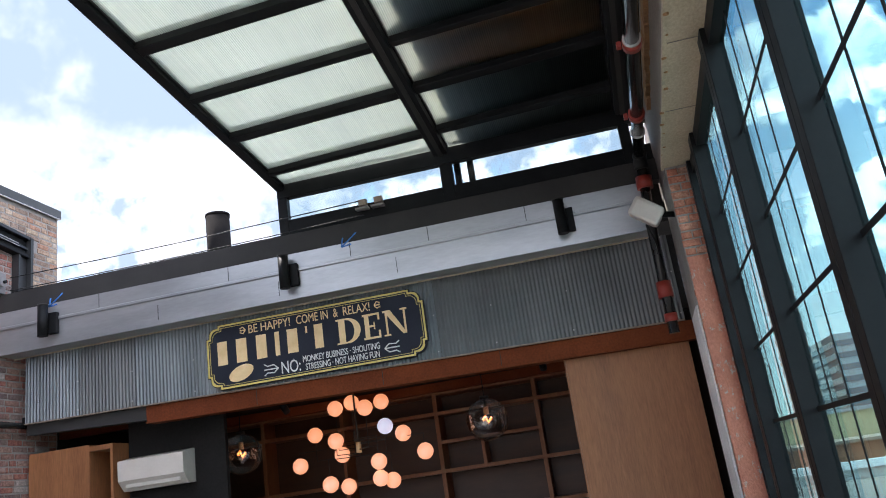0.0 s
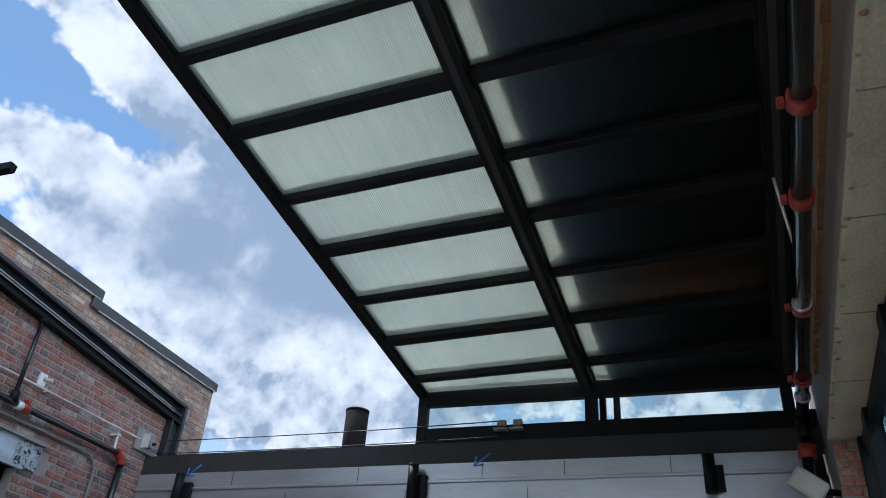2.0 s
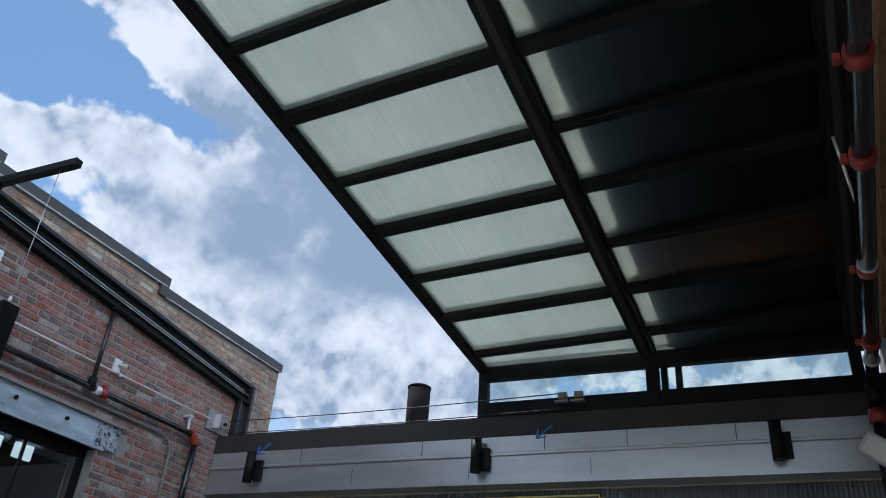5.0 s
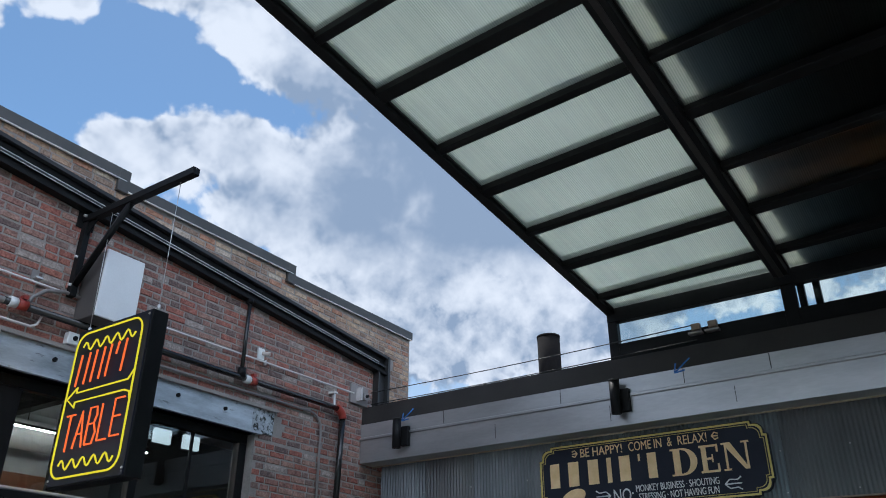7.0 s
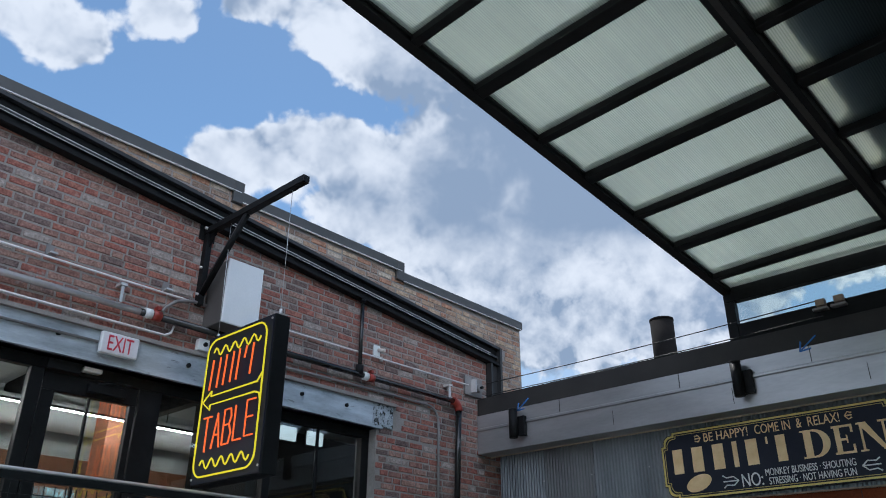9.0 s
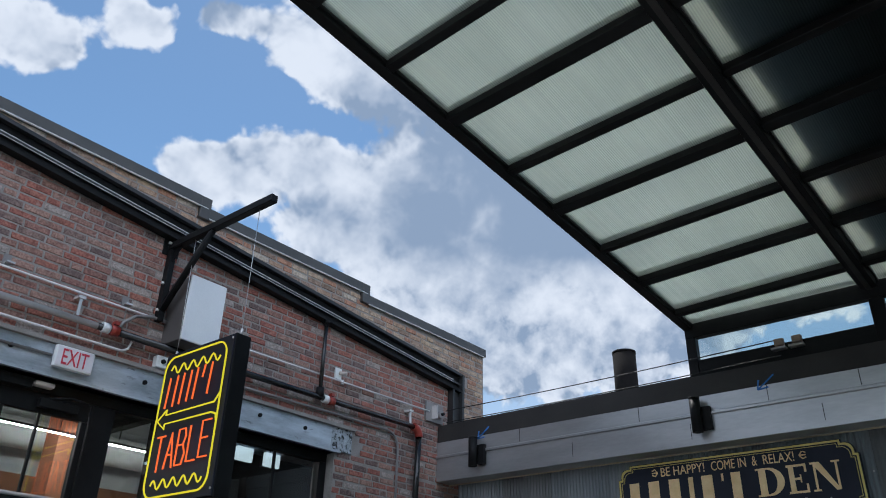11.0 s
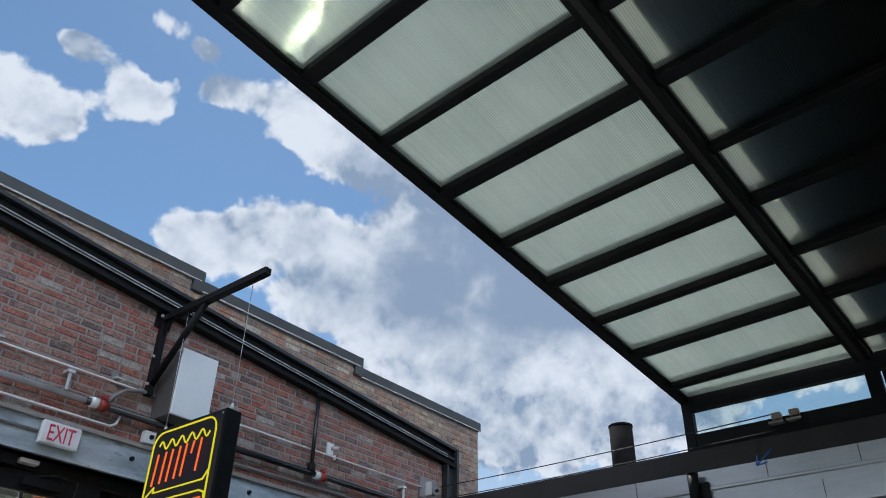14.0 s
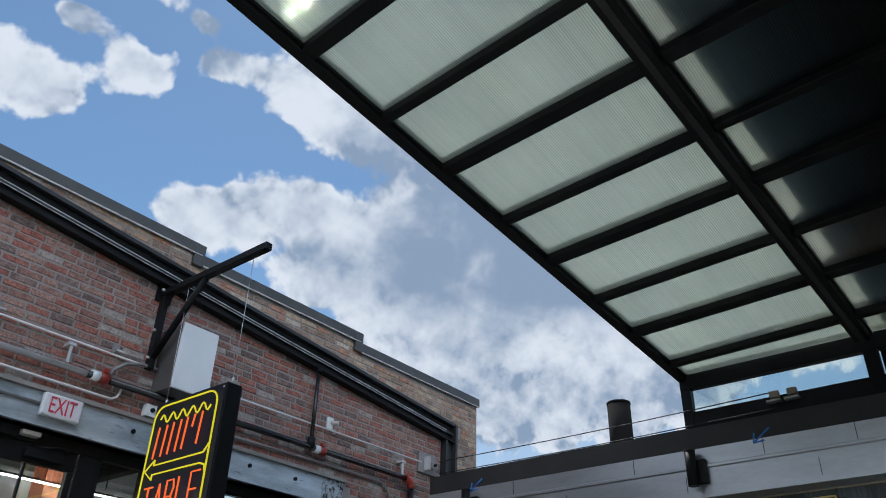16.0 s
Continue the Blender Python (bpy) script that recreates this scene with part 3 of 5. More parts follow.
ground = solid("ground", boxes((-400, 400, -400, 400, -0.35, -0.16)), M_GROUND, "grey gravel ground reaching to the horizon", "ground", kind="structure")
solid("wall_south", boxes((-6.35, 1.3, -5.5, -5.2, 0, 2.4)), M_RENDER, "plain grey rendered wall closing the courtyard", "wall", kind="structure")

# west: brick building, coping in three steps, shopfront opening
OPEN_A, OPEN_B, HEAD = 0.6, 5.56, 3.44
STEPS = [(-5.2, 3.63, 5.54), (3.63, 5.87, 5.44), (5.87, 8.15, 5.32)]
wall_west = thing("wall_west", (WX, 3, 0), "reclaimed red brick building wall with shopfront opening", "wall", kind="structure")
bm = bmesh.new()
T = 0.32
box(bm, WX - T, WX - 0.006, OPEN_B, 8.13, 0, HEAD)
box(bm, WX - T, WX - 0.006, -5.2, OPEN_A, 0, HEAD)
for a, b, z in STEPS:
    box(bm, WX - T, WX - 0.006, a, min(b, 8.13), HEAD, z - 0.11)
box(bm, WX - T, WX - 0.006, OPEN_A, OPEN_B, 0, 1.3)
part("mortar_bed", bm, M_MORTAR, wall_west)
solid("terrace", boxes((WX - 0.004, -4.95, -5.2, 5.9, 0, 1.28)), M_RENDER, "raised grey terrace along the brick wall", "terrace", kind="structure")
bm = boxes((WX - 4.0, WX - T, -2.3, -2.0, 1.0, 4.19), (WX - 4.0, WX - T, 7.8, 8.1, 1.0, 4.19))
box(bm, WX - 4.3, WX - 4.0, -2.3, 8.1, 1.0, 4.19)
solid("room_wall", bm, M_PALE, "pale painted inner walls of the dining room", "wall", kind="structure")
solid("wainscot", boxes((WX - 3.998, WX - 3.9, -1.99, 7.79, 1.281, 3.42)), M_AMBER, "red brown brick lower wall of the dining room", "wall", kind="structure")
# added walls that block the tube light, so the right panes stay dark
solid("shade_partition", boxes((WX - 1.4, WX - T - 0.02, 4.26, 4.36, 1.281, 3.94), (-8.75, -8.65, 5.7, 7.79, 1.281, 3.94)), M_DARK, "added dark partitions that keep the right panes dark", "wall", kind="structure")
for x, y in ((WX - 2.5, 3.72), (WX - 3.9, 1.2)):
    solid("brick_pier", boxes((x, x + 0.3, y, y + 0.34, 1.282, 4.188)), M_PIER, "orange brick pier in the dining room", "pier", group="dining room piers", kind="structure")
for k in range(5):
    y = 0.2 + 1.5 * k
    solid("room_beam", boxes((WX - 3.99, WX - T - 0.01, y, y + 0.12, 3.95, 4.19)), M_BLACK, "black steel ceiling beam in the dining room", "beam", group="dining room beams", kind="structure")
solid("room_floor", boxes((WX - 4.0, WX - T, -2, 7.8, 1.1, 1.28)), M_WALNUT, "dark wooden dining room floor", "floor", kind="structure")
solid("room_ceiling", boxes((WX - 4.3, WX - T, -2.3, 8.1, 4.2, 4.4)), M_PALE, "pale dining room ceiling", "ceiling", kind="structure")
# the length at y 3.95 is added to brighten the back wall
for y in (-1.6, 0.25, 2.1, 3.95):
    lamp = thing("tube_lamp", (WX - 1.95, y + 0.9, 3.5), "thin white tube lamp in black housing", "ceiling lamp", group="dining room tube lamps")
    part("housing", boxes((WX - 1.965, WX - 1.935, y, y + 1.8, 3.522, 3.54)), M_BLACK, lamp)
    part("tube", tube(bmesh.new(), [(WX - 1.95, y + 0.03, 3.51), (WX - 1.95, y + 1.77, 3.51)], 0.005), M_TUBELIGHT, lamp)
    for d in (0.3, 1.5):
        part("hanger", tube(bmesh.new(), [(WX - 1.95, y + d, 3.58), (WX - 1.95, y + d, 4.2)], 0.005, 6), M_BLACK, lamp)

# bright patches in the right pane, put in as glowing boxes; no lamp known there
for y0 in (5.98, 6.42):
    lamp = thing("glow_box", (-8.3, y0 + 0.12, 3.72), "added glowing box for a bright patch in the pane", "ceiling lamp", group="dining room box lamps")
    part("diffuser", boxes((-8.33, -8.28, y0, y0 + 0.24, 3.73, 3.90)), M_PATCHGLOW, lamp)
    part("back_case", boxes((-8.36, -8.331, y0 - 0.01, y0 + 0.25, 3.72, 3.91)), M_BLACK, lamp)
    part("hanger", tube(bmesh.new(), [(-8.345, y0 + 0.12, 3.91), (-8.345, y0 + 0.12, 4.2)], 0.008, 6), M_BLACK, lamp)

for x, z, r in ((WX - 3.3, 3.75, 0.17),):
    duct = thing("air_duct", (x, 3, z), "pale round air duct hanging in the dining room", "air duct", group="dining room ducts")
    part("run", tube(bmesh.new(), [(x, -1.9, z), (x, 7.7, z)], r, 20), M_WHITE, duct)
    for y in (0.6, 2.4, 4.2, 6.0):
        part("band", tube(bmesh.new(), [(x, y - 0.03, z), (x, y + 0.03, z)], r + 0.008, 20), M_SIDE, duct)
        part("hanger", tube(bmesh.new(), [(x, y, z + r), (x, y, 4.2)], 0.012, 6), M_BLACK, duct)

# coping: charcoal sheet, each length a piece with a bright drip edge
coping = thing("coping", (WX, 3, 5.3), "charcoal metal coping stepping down along the parapet", "coping", kind="structure")
for a, b, z in STEPS:
    c = part("coping_length", boxes((WX - T - 0.04, WX + 0.035, a, b, z - 0.11, z), bevel=0.006), M_COPING, coping)
    part("drip_edge", boxes((WX + 0.02, WX + 0.042, a, b - 0.03, z - 0.119, z - 0.112)), M_EDGE, c, "bright metal drip edge")
for y, z in ((3.63, 5.54), (5.87, 5.44)):
    part("coping_return", boxes((WX - T - 0.03, WX + 0.04, y - 0.11, y + 0.004, z - 0.235, z - 0.005), bevel=0.005), M_COPING, coping)

# sloping black channel that the closed roof meets, with its upright leg
SLOPE = 0.092


def lean(y, z0):
    return z0 + SLOPE * (7.58 - y)


channel = thing("roof_channel", (WX, 3, 4.8), "black metal channel rising along the brick wall", "channel", kind="structure")
# web and lower flange are blacker: the channel's shadow put into their colour
for name, lo, hi, out in (("upper_flange", 0.165, 0.20, 0.10), ("web", -0.02, 0.165, 0.045), ("lower_flange", -0.05, -0.02, 0.10), ("middle_lip", 0.05, 0.075, 0.075)):
    y0, y1 = -5.0, 7.58
    part(name, prism(bmesh.new(), [(y0, lean(y0, 4.6 + lo)), (y1, lean(y1, 4.6 + lo)), (y1, lean(y1, 4.6 + hi)), (y0, lean(y0, 4.6 + hi))], WX + 0.004, WX + out, "x"), M_BLACK if name in ("lower_flange", "web") else M_CHANNEL, channel)
part("bright_bead", prism(bmesh.new(), [(-5, lean(-5, 4.676)), (7.4, lean(7.4, 4.676)), (7.4, lean(7.4, 4.680)), (-5, lean(-5, 4.680))], WX + 0.06, WX + 0.079, "x"), M_EDGE, channel, "thin bright bead")
part("bright_bead", prism(bmesh.new(), [(-5, lean(-5, 4.802)), (7.5, lean(7.5, 4.802)), (7.5, lean(7.5, 4.806)), (-5, lean(-5, 4.806))], WX + 0.01, WX + 0.06, "x"), M_EDGE, channel)
part("bright_bead", prism(bmesh.new(), [(-5, lean(-5, 4.645)), (7.4, lean(7.4, 4.645)), (7.4, lean(7.4, 4.648)), (-5, lean(-5, 4.648))], WX + 0.0755, WX + 0.082, "x"), M_EDGE, channel)
part("leg", boxes((WX + 0.001, WX + 0.05, 7.40, 7.58, 4.12, 4.61)), M_CHANNEL, channel)
part("leg_flange", boxes((WX + 0.001, WX + 0.11, 7.545, 7.585, 4.12, 4.79)), M_CHANNEL, channel)
part("leg_flange", boxes((WX + 0.001, WX + 0.09, 7.385, 7.415, 4.12, 4.60)), M_CHANNEL, channel)

# steel lintel over the shopfront
lintel = thing("lintel", (WX, 3, 3.57), "weathered galvanised steel lintel over the shopfront", "lintel", kind="structure")
part("web", boxes((WX - 0.1, WX + 0.012, 0.4, 5.49, 3.465, 3.70)), M_LINTEL, lintel)
part("web_end", boxes((WX - 0.1, WX + 0.014, 5.491, 5.78, 3.465, 3.70)), M_MOSS, lintel, "dark mossy end")
part("flange", boxes((WX - 0.2, WX + 0.035, 0.4, 5.62, 3.44, 3.462)), M_LINTEL, lintel)
part("ledge", boxes((WX - 0.1, WX + 0.05, 0.4, 5.80, 3.702, 3.735)), M_MORTAR, lintel)
for y in (1.3, 2.2, 3.32, 4.55, 5.12):
    part("bolt", tube(bmesh.new(), [(WX + 0.01, y, 3.60), (WX + 0.03, y, 3.60)], 0.02, 8), M_BLACK, lintel)

# shopfront of black steel frames
FX = WX - 0.15
shop = thing("shopfront", (FX, 3, 1.3), "black steel shopfront with large panes", "shopfront", kind="structure")
FR = 0.04
part("head_rail", boxes((FX - FR, FX + FR, OPEN_A, OPEN_B, 3.35, 3.44), bevel=0.004), M_BLACK, shop)
for a, b in ((0.6, 0.7), (2.11, 2.21), (2.99, 3.19), (4.28, 4.36), (5.46, 5.56)):
    part("mullion", boxes((FX - FR, FX + FR, a, b, 1.3, 3.348), bevel=0.004), M_BLACK, shop)
for a, b in ((0.7, 2.11), (3.19, 4.28), (4.36, 5.46)):
    part("sill_rail", boxes((FX - FR, FX + FR, a, b, 1.3, 1.45)), M_BLACK, shop)
    p = part("pane", boxes((FX - 0.004, FX + 0.004, a, b, 1.45, 3.348)), M_SHOP, shop)
    p.visible_shadow = False
    part("glazing_bar", boxes((FX - 0.012, FX + 0.012, (a + b) / 2 - 0.012, (a + b) / 2 + 0.012, 1.45, 3.348)), M_BLACK, shop)
shop_door = thing("shop_door", (FX, 2.6, 1.3), "black steel glazed door with closer, shut", "door")
part("top_rail", boxes((FX - 0.03, FX + 0.03, 2.22, 2.98, 3.20, 3.34), bevel=0.004), M_BLACK, shop_door)
part("bottom_rail", boxes((FX - 0.03, FX + 0.03, 2.22, 2.98, 1.31, 1.55), bevel=0.004), M_BLACK, shop_door)
for a, b in ((2.22, 2.32), (2.93, 2.98)):
    part("stile", boxes((FX - 0.03, FX + 0.03, a, b, 1.552, 3.198), bevel=0.004), M_BLACK, shop_door)
part("pane", boxes((FX - 0.004, FX + 0.004, 2.32, 2.93, 1.552, 3.198)), M_SHOP, shop_door).visible_shadow = False
part("glazing_bar", boxes((FX - 0.012, FX + 0.012, 2.59, 2.61, 1.552, 3.198)), M_BLACK, shop_door)
closer = part("closer", boxes((FX + 0.032, FX + 0.09, 2.55, 2.86, 3.23, 3.30), bevel=0.006), M_BLACK, shop_door, "black door closer")
part("arm", tube(bmesh.new(), [(FX + 0.07, 2.62, 3.305), (FX + 0.16, 2.75, 3.32), (FX + 0.05, 2.9, 3.345)], 0.01, 6), M_BLACK, closer)
part("operator_case", boxes((FX + 0.032, FX + 0.10, 2.2, 2.46, 3.345, 3.425), bevel=0.006), M_BLACK, shop_door, "black door operator case")
solid("door_sensor", boxes((FX + 0.042, FX + 0.12, 2.47, 2.62, 3.375, 3.41), bevel=0.008), M_BONE, "small beige door sensor on the frame head", "sensor")

# ---- north: beam, corrugated header, den ----
beam = thing("steel_beam", (-2.6, BY, 3.65), "galvanised steel beam with centre seam and marks", "beam", kind="structure")
bm = bmesh.new()
prism(bm, [(BY, 3.43), (BY, 3.672), (BY - 0.022, 3.680), (BY - 0.022, 3.70), (BY, 3.712), (BY, 3.865), (BY + 0.3, 3.865), (BY + 0.3, 3.43)], WX + 0.002, 0.66, "x")
part("box_section", bm, M_ZINC, beam)
for x in (-4.86, -3.42, -2.14, -1.36, -0.42):
    part("seam", boxes((x, x + 0.006, BY - 0.003, BY + 0.001, 3.72, 3.86)), M_BRONZE, beam)
for x in (-4.2, -2.9, -1.7):
    part("seam", boxes((x, x + 0.005, BY - 0.003, BY + 0.001, 3.47, 3.62)), M_BRONZE, beam)
part("angle_trim", boxes((WX + 0.003, 0.64, BY + 0.235, BY + 0.255, 3.400, 3.411)), M_CREAM, beam, "thin cream angle under the beam")
part("soffit_plate", boxes((WX + 0.003, 0.66, BY + 0.002, BY + 0.3, 3.412, 3.43)), M_ZINC, beam)
fascia = thing("fascia", (-2.6, BY, 3.97), "dark bronze roof edge above the beam", "fascia", kind="structure")
part("fascia_sheet", boxes((WX + 0.002, 1.2, BY + 0.004, BY + 0.14, 3.866, 4.07), bevel=0.005), M_BRONZE, fascia)
part("track", boxes((WX + 0.11, 1.2, BY + 0.07, BY + 0.20, 4.071, 4.10)), M_BLACK, fascia, "black running track")
solid("den_roof", boxes((WX + 0.01, 1.05, BY + 0.31, 11.2, 3.55, 3.98)), M_ROOF, "flat dark roof of the den", "roof", kind="structure")

header = thing("wall_north", (-2.6, BY + 0.27, 3.0), "corrugated steel header wall above the den opening", "wall", kind="structure")
part("backing", boxes((-5.93, 0.86, BY + 0.30, BY + 0.36, 2.72, 3.41)), M_DARK, header)


def foot(x):
    """Lower edge of the header, a little out of level."""
    return 2.616 + 0.015 * (0.6 - x)


xs = [-5.93, -5.28, -4.65, -3.96, -2.9, -1.95, -1.44, -0.88, -0.16, 0.80]
for i in range(len(xs) - 1):
    x0, x1 = xs[i], xs[i + 1]
    off = BY + 0.272 - 0.004 * (i % 2)
    n = int((x1 - x0) / 0.0048)
    bm = bmesh.new()
    prev = None
    for k in range(n + 1):
        x = x0 + (x1 - x0) * k / n
        y = off + 0.0065 * math.sin(x * math.tau / 0.0385)
        cur = (bm.verts.new((x, y, foot(x))), bm.verts.new((x, y, 3.408)))
        if prev:
            bm.faces.new((prev[0], cur[0], cur[1], prev[1])).smooth = True
        prev = cur
    part("corrugated_sheet", bm, M_CORR_DULL if i in (1, 6, 7, 8) else M_CORR, header)
    for z in (foot(x1) + 0.05, 3.05):
        part("screw", boxes((x1 - 0.03, x1 - 0.018, off - 0.016, off - 0.008, z, z + 0.012)), M_STEEL, header)
part("bottom_trim", prism(bmesh.new(), [(-5.93, foot(-5.93) - 0.012), (0.8, foot(0.8) - 0.012), (0.8, foot(0.8) - 0.001), (-5.93, foot(-5.93) - 0.001)], BY + 0.252, BY + 0.295), M_TRIM, header, "brown metal bottom trim")
den_lintel = thing("den_lintel", (-2.0, BY + 0.3, 2.44), "rust red steel angle over the den opening", "lintel", kind="structure")
part("web", prism(bmesh.new(), [(-4.55, foot(-4.55) - 0.17), (0.86, foot(0.86) - 0.17), (0.86, foot(0.86) - 0.013), (-4.55, foot(-4.55) - 0.013)], BY + 0.30, BY + 0.32), M_RUST, den_lintel)
part("flange", prism(bmesh.new(), [(-4.55, foot(-4.55) - 0.186), (0.86, foot(0.86) - 0.186), (0.86, foot(0.86) - 0.171), (-4.55, foot(-4.55) - 0.171)], BY + 0.285, BY + 0.46), M_RUST, den_lintel)
for x in (-3.35, -2.05, -0.9):
    part("web_joint", boxes((x, x + 0.006, BY + 0.297, BY + 0.2995, foot(x) - 0.165, foot(x) - 0.02)), M_BRONZE, den_lintel)
# shade on the left end of the angle, put in as a dark length
solid("den_lintel_shaded_end", prism(bmesh.new(), [(-5.93, foot(-5.93) - 0.12), (-4.551, foot(-4.551) - 0.15), (-4.551, foot(-4.551) - 0.013), (-5.93, foot(-5.93) - 0.013)], BY + 0.30, BY + 0.42), M_BRONZE, "shaded end of the angle over the den opening, coloured dark", "lintel", kind="structure")
for y in (8.15, 9.6):
    solid("ceiling_channel", boxes((WX + 0.004, 0.86, y, y + 0.02, 2.60, 2.69), (WX + 0.004, 0.86, y, y + 0.12, 2.585, 2.599)), M_RUST, "rust red steel channel under the den ceiling", "channel", kind="structure")
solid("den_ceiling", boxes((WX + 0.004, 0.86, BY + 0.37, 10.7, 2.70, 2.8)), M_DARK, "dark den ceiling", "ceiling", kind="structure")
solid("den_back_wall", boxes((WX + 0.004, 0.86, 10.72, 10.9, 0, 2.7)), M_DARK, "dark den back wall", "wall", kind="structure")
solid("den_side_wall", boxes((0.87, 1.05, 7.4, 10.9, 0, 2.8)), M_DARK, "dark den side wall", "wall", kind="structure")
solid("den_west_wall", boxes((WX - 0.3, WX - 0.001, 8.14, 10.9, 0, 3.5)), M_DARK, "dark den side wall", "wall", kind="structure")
solid("den_floor", boxes((WX + 0.01, 0.86, 7.41, 10.7, -0.15, 0.0)), M_WALNUT, "dark wooden den floor", "floor", kind="structure")

# ---- east: wall with steel windows, a little out of square ----
SK = 0.045


def ex(y):
    return 0.80 + SK * (y - 6.45)


def east(bm):
    """Leans a mesh built along y at x = 0 to the line of the east wall."""
    for v in bm.verts:
        v.co.x += ex(v.co.y)
    return bm


wall_east = thing("wall_east", (1.0, 3, 0), "orange brick wall with a row of tall steel windows", "wall", kind="structure")
part("pier_core", east(boxes((0.006, 0.235, 6.486, 7.4, 0, 3.70))), M_MORTAR, wall_east)
part("upper_wall", east(boxes((0.0, 0.3, -5.2, 7.9, 3.74, 4.55))), M_FASCIA, wall_east)
part("lintel_soffit", east(boxes((-0.012, 0.30, -5.2, 6.5, 3.70, 3.738))), M_CREAM, wall_east, "stained cream painted lintel")
part("lintel_lip", east(boxes((-0.025, 0.0, -5.2, 6.5, 3.69, 3.725))), M_CREAM, wall_east)
for y in (0.9, 1.75, 2.6, 3.45, 4.4, 5.35):
    part("soffit_joint", east(boxes((0.0, 0.30, y - 0.0025, y + 0.0025, 3.696, 3.7)), ), M_FASCIA, wall_east)
rnd = random.Random(3)
bm = bmesh.new()
for k in range(60):
    y = -0.5 + k * 0.115
    box(bm, -0.03 - rnd.uniform(0, 0.012), -0.0005, y, y + 0.115, 4.20 + rnd.uniform(-0.02, 0.02), 4.30 + rnd.uniform(-0.02, 0.02))
part("foam_strip", east(bm), M_FOAM, wall_east, "brown sealing foam strip")
for k in range(22):
    y, r = 1.2 + k * 0.24 + rnd.uniform(-0.1, 0.1), rnd.uniform(0.006, 0.019)
    part("foam_lump", east(ball(bmesh.new(), (-0.018 + rnd.uniform(-0.006, 0.02), y, 3.69), r, 10, 6, 0.45)), M_FOAM, wall_east)
part("plaster_patch", east(boxes((-0.008, 0.006, 6.50, 7.18, 0, 2.55))), M_PLASTER, wall_east, "flaking white plaster on the brick")
part("painted_face", east(boxes((0.012, 0.17, 6.462, 6.4855, 0, 2.93), bevel=0.006)), M_PINK, wall_east, "salmon painted face of the pier")
part("pier_cap", east(boxes((0.0, 0.235, 6.486, 7.4, 3.70, 3.74))), M_MORTAR, wall_east)
solid("low_wall", east(boxes((0.02, 0.25, -5.2, 6.48, 0, 0.5))), M_RENDER, "low grey wall under the steel windows", "wall", kind="structure")

windows = []
GX = 0.26
BAYS = [(-1.6, -0.2), (-0.04, 1.32), (1.48, 2.87), (3.03, 4.3), (4.46, 5.8), (5.96, 6.39)]
for a, b in BAYS:
    w = thing("steel_window", (ex((a + b) / 2) + GX, (a + b) / 2, 0.5), "tall black steel window with thin glazing bars", "window", group="courtyard windows", kind="structure")
    part("jamb", east(boxes((GX - 0.09, GX + 0.02, a - 0.079, a, 0.5, 3.69), bevel=0.004)), M_BLACK, w)
    part("jamb", east(boxes((GX - 0.09, GX + 0.02, b, b + 0.079, 0.5, 3.69), bevel=0.004)), M_BLACK, w)
    part("head", east(boxes((GX - 0.06, GX + 0.02, a, b, 3.58, 3.69))), M_BLACK, w)
    part("sill", east(boxes((GX - 0.06, GX + 0.02, a, b, 0.5, 0.6))), M_BLACK, w)
    part("pane", east(boxes((GX - 0.004, GX + 0.004, a, b, 0.6, 3.58))), M_TEAL, w).visible_shadow = False
    for k in ((1, 2, 3) if b - a > 0.6 else ()):
        y = a + (b - a) * k / 4
        part("glazing_bar", east(boxes((GX - 0.009, GX - 0.0045, y - 0.007, y + 0.007, 0.6, 3.58))), M_BLACK, w)
    for z in (1.1, 1.6, 2.08, 2.57, 3.05):
        part("cross_bar", east(boxes((GX - 0.016, GX - 0.013, a, b, z - 0.012, z + 0.012))), M_BLACK, w)

# far side of the east windows
far = thing("office_tower", (50, 165, 0), "distant grey office tower with window bands", "building")
part("core", boxes((40.2, 60, 150, 175, 0, 17)), M_TOWER, far)
for k in range(7):
    part("window_band", boxes((40.0, 60.2, 149.8, 175.2, 2.2 + 2.1 * k, 3.2 + 2.1 * k)), M_TOWERGLASS, far)
slab = thing("apartment_tower", (34.5, 155, 0), "distant brown apartment tower", "building")
part("core", boxes((33.0, 36.2, 150, 160, 0, 29)), M_TRIM, slab)
for k in range(9):
    part("window_band", boxes((32.9, 36.3, 149.9, 160.1, 2.5 + 3.0 * k, 3.6 + 3.0 * k)), M_TOWERGLASS, slab)
low = thing("tan_building", (22, 75, 0), "low tan rendered building beyond the yard", "building")
part("wall", boxes((10, 40, 70, 80, 0, 2.5)), M_TANWALL, low)
part("roof_edge", boxes((9.8, 40.2, 69.8, 80.2, 2.5, 2.75)), M_TOWER, low)
shed = thing("brick_shed", (9, 32, 0), "low red brick outbuilding", "building")
part("wall", boxes((4.0, 16, 30, 36, 0, 0.9)), M_AMBER, shed)
part("roof_edge", boxes((3.8, 16.2, 29.8, 36.2, 0.9, 1.0)), M_TRIM, shed)
fence = thing("yard_wall", (7, 28, 0), "low yard wall with white coping", "wall")
part("wall", boxes((2.6, 16, 28.0, 28.3, -0.16, 0.15)), M_RENDER, fence)
part("wall_coping", boxes((2.5, 16.1, 27.9, 28.4, 0.15, 0.38)), M_WHITE, fence, "white coping")

# ---- sliding glazed roof, part way open ----
RX = -2.88      # leading edge, at its far end
RY, RZ = 7.35, 4.62


PITCH, TURN, CROSS = 0.107, 0.03, 0.06


def rz(y):
    return RZ + PITCH * (RY - y)


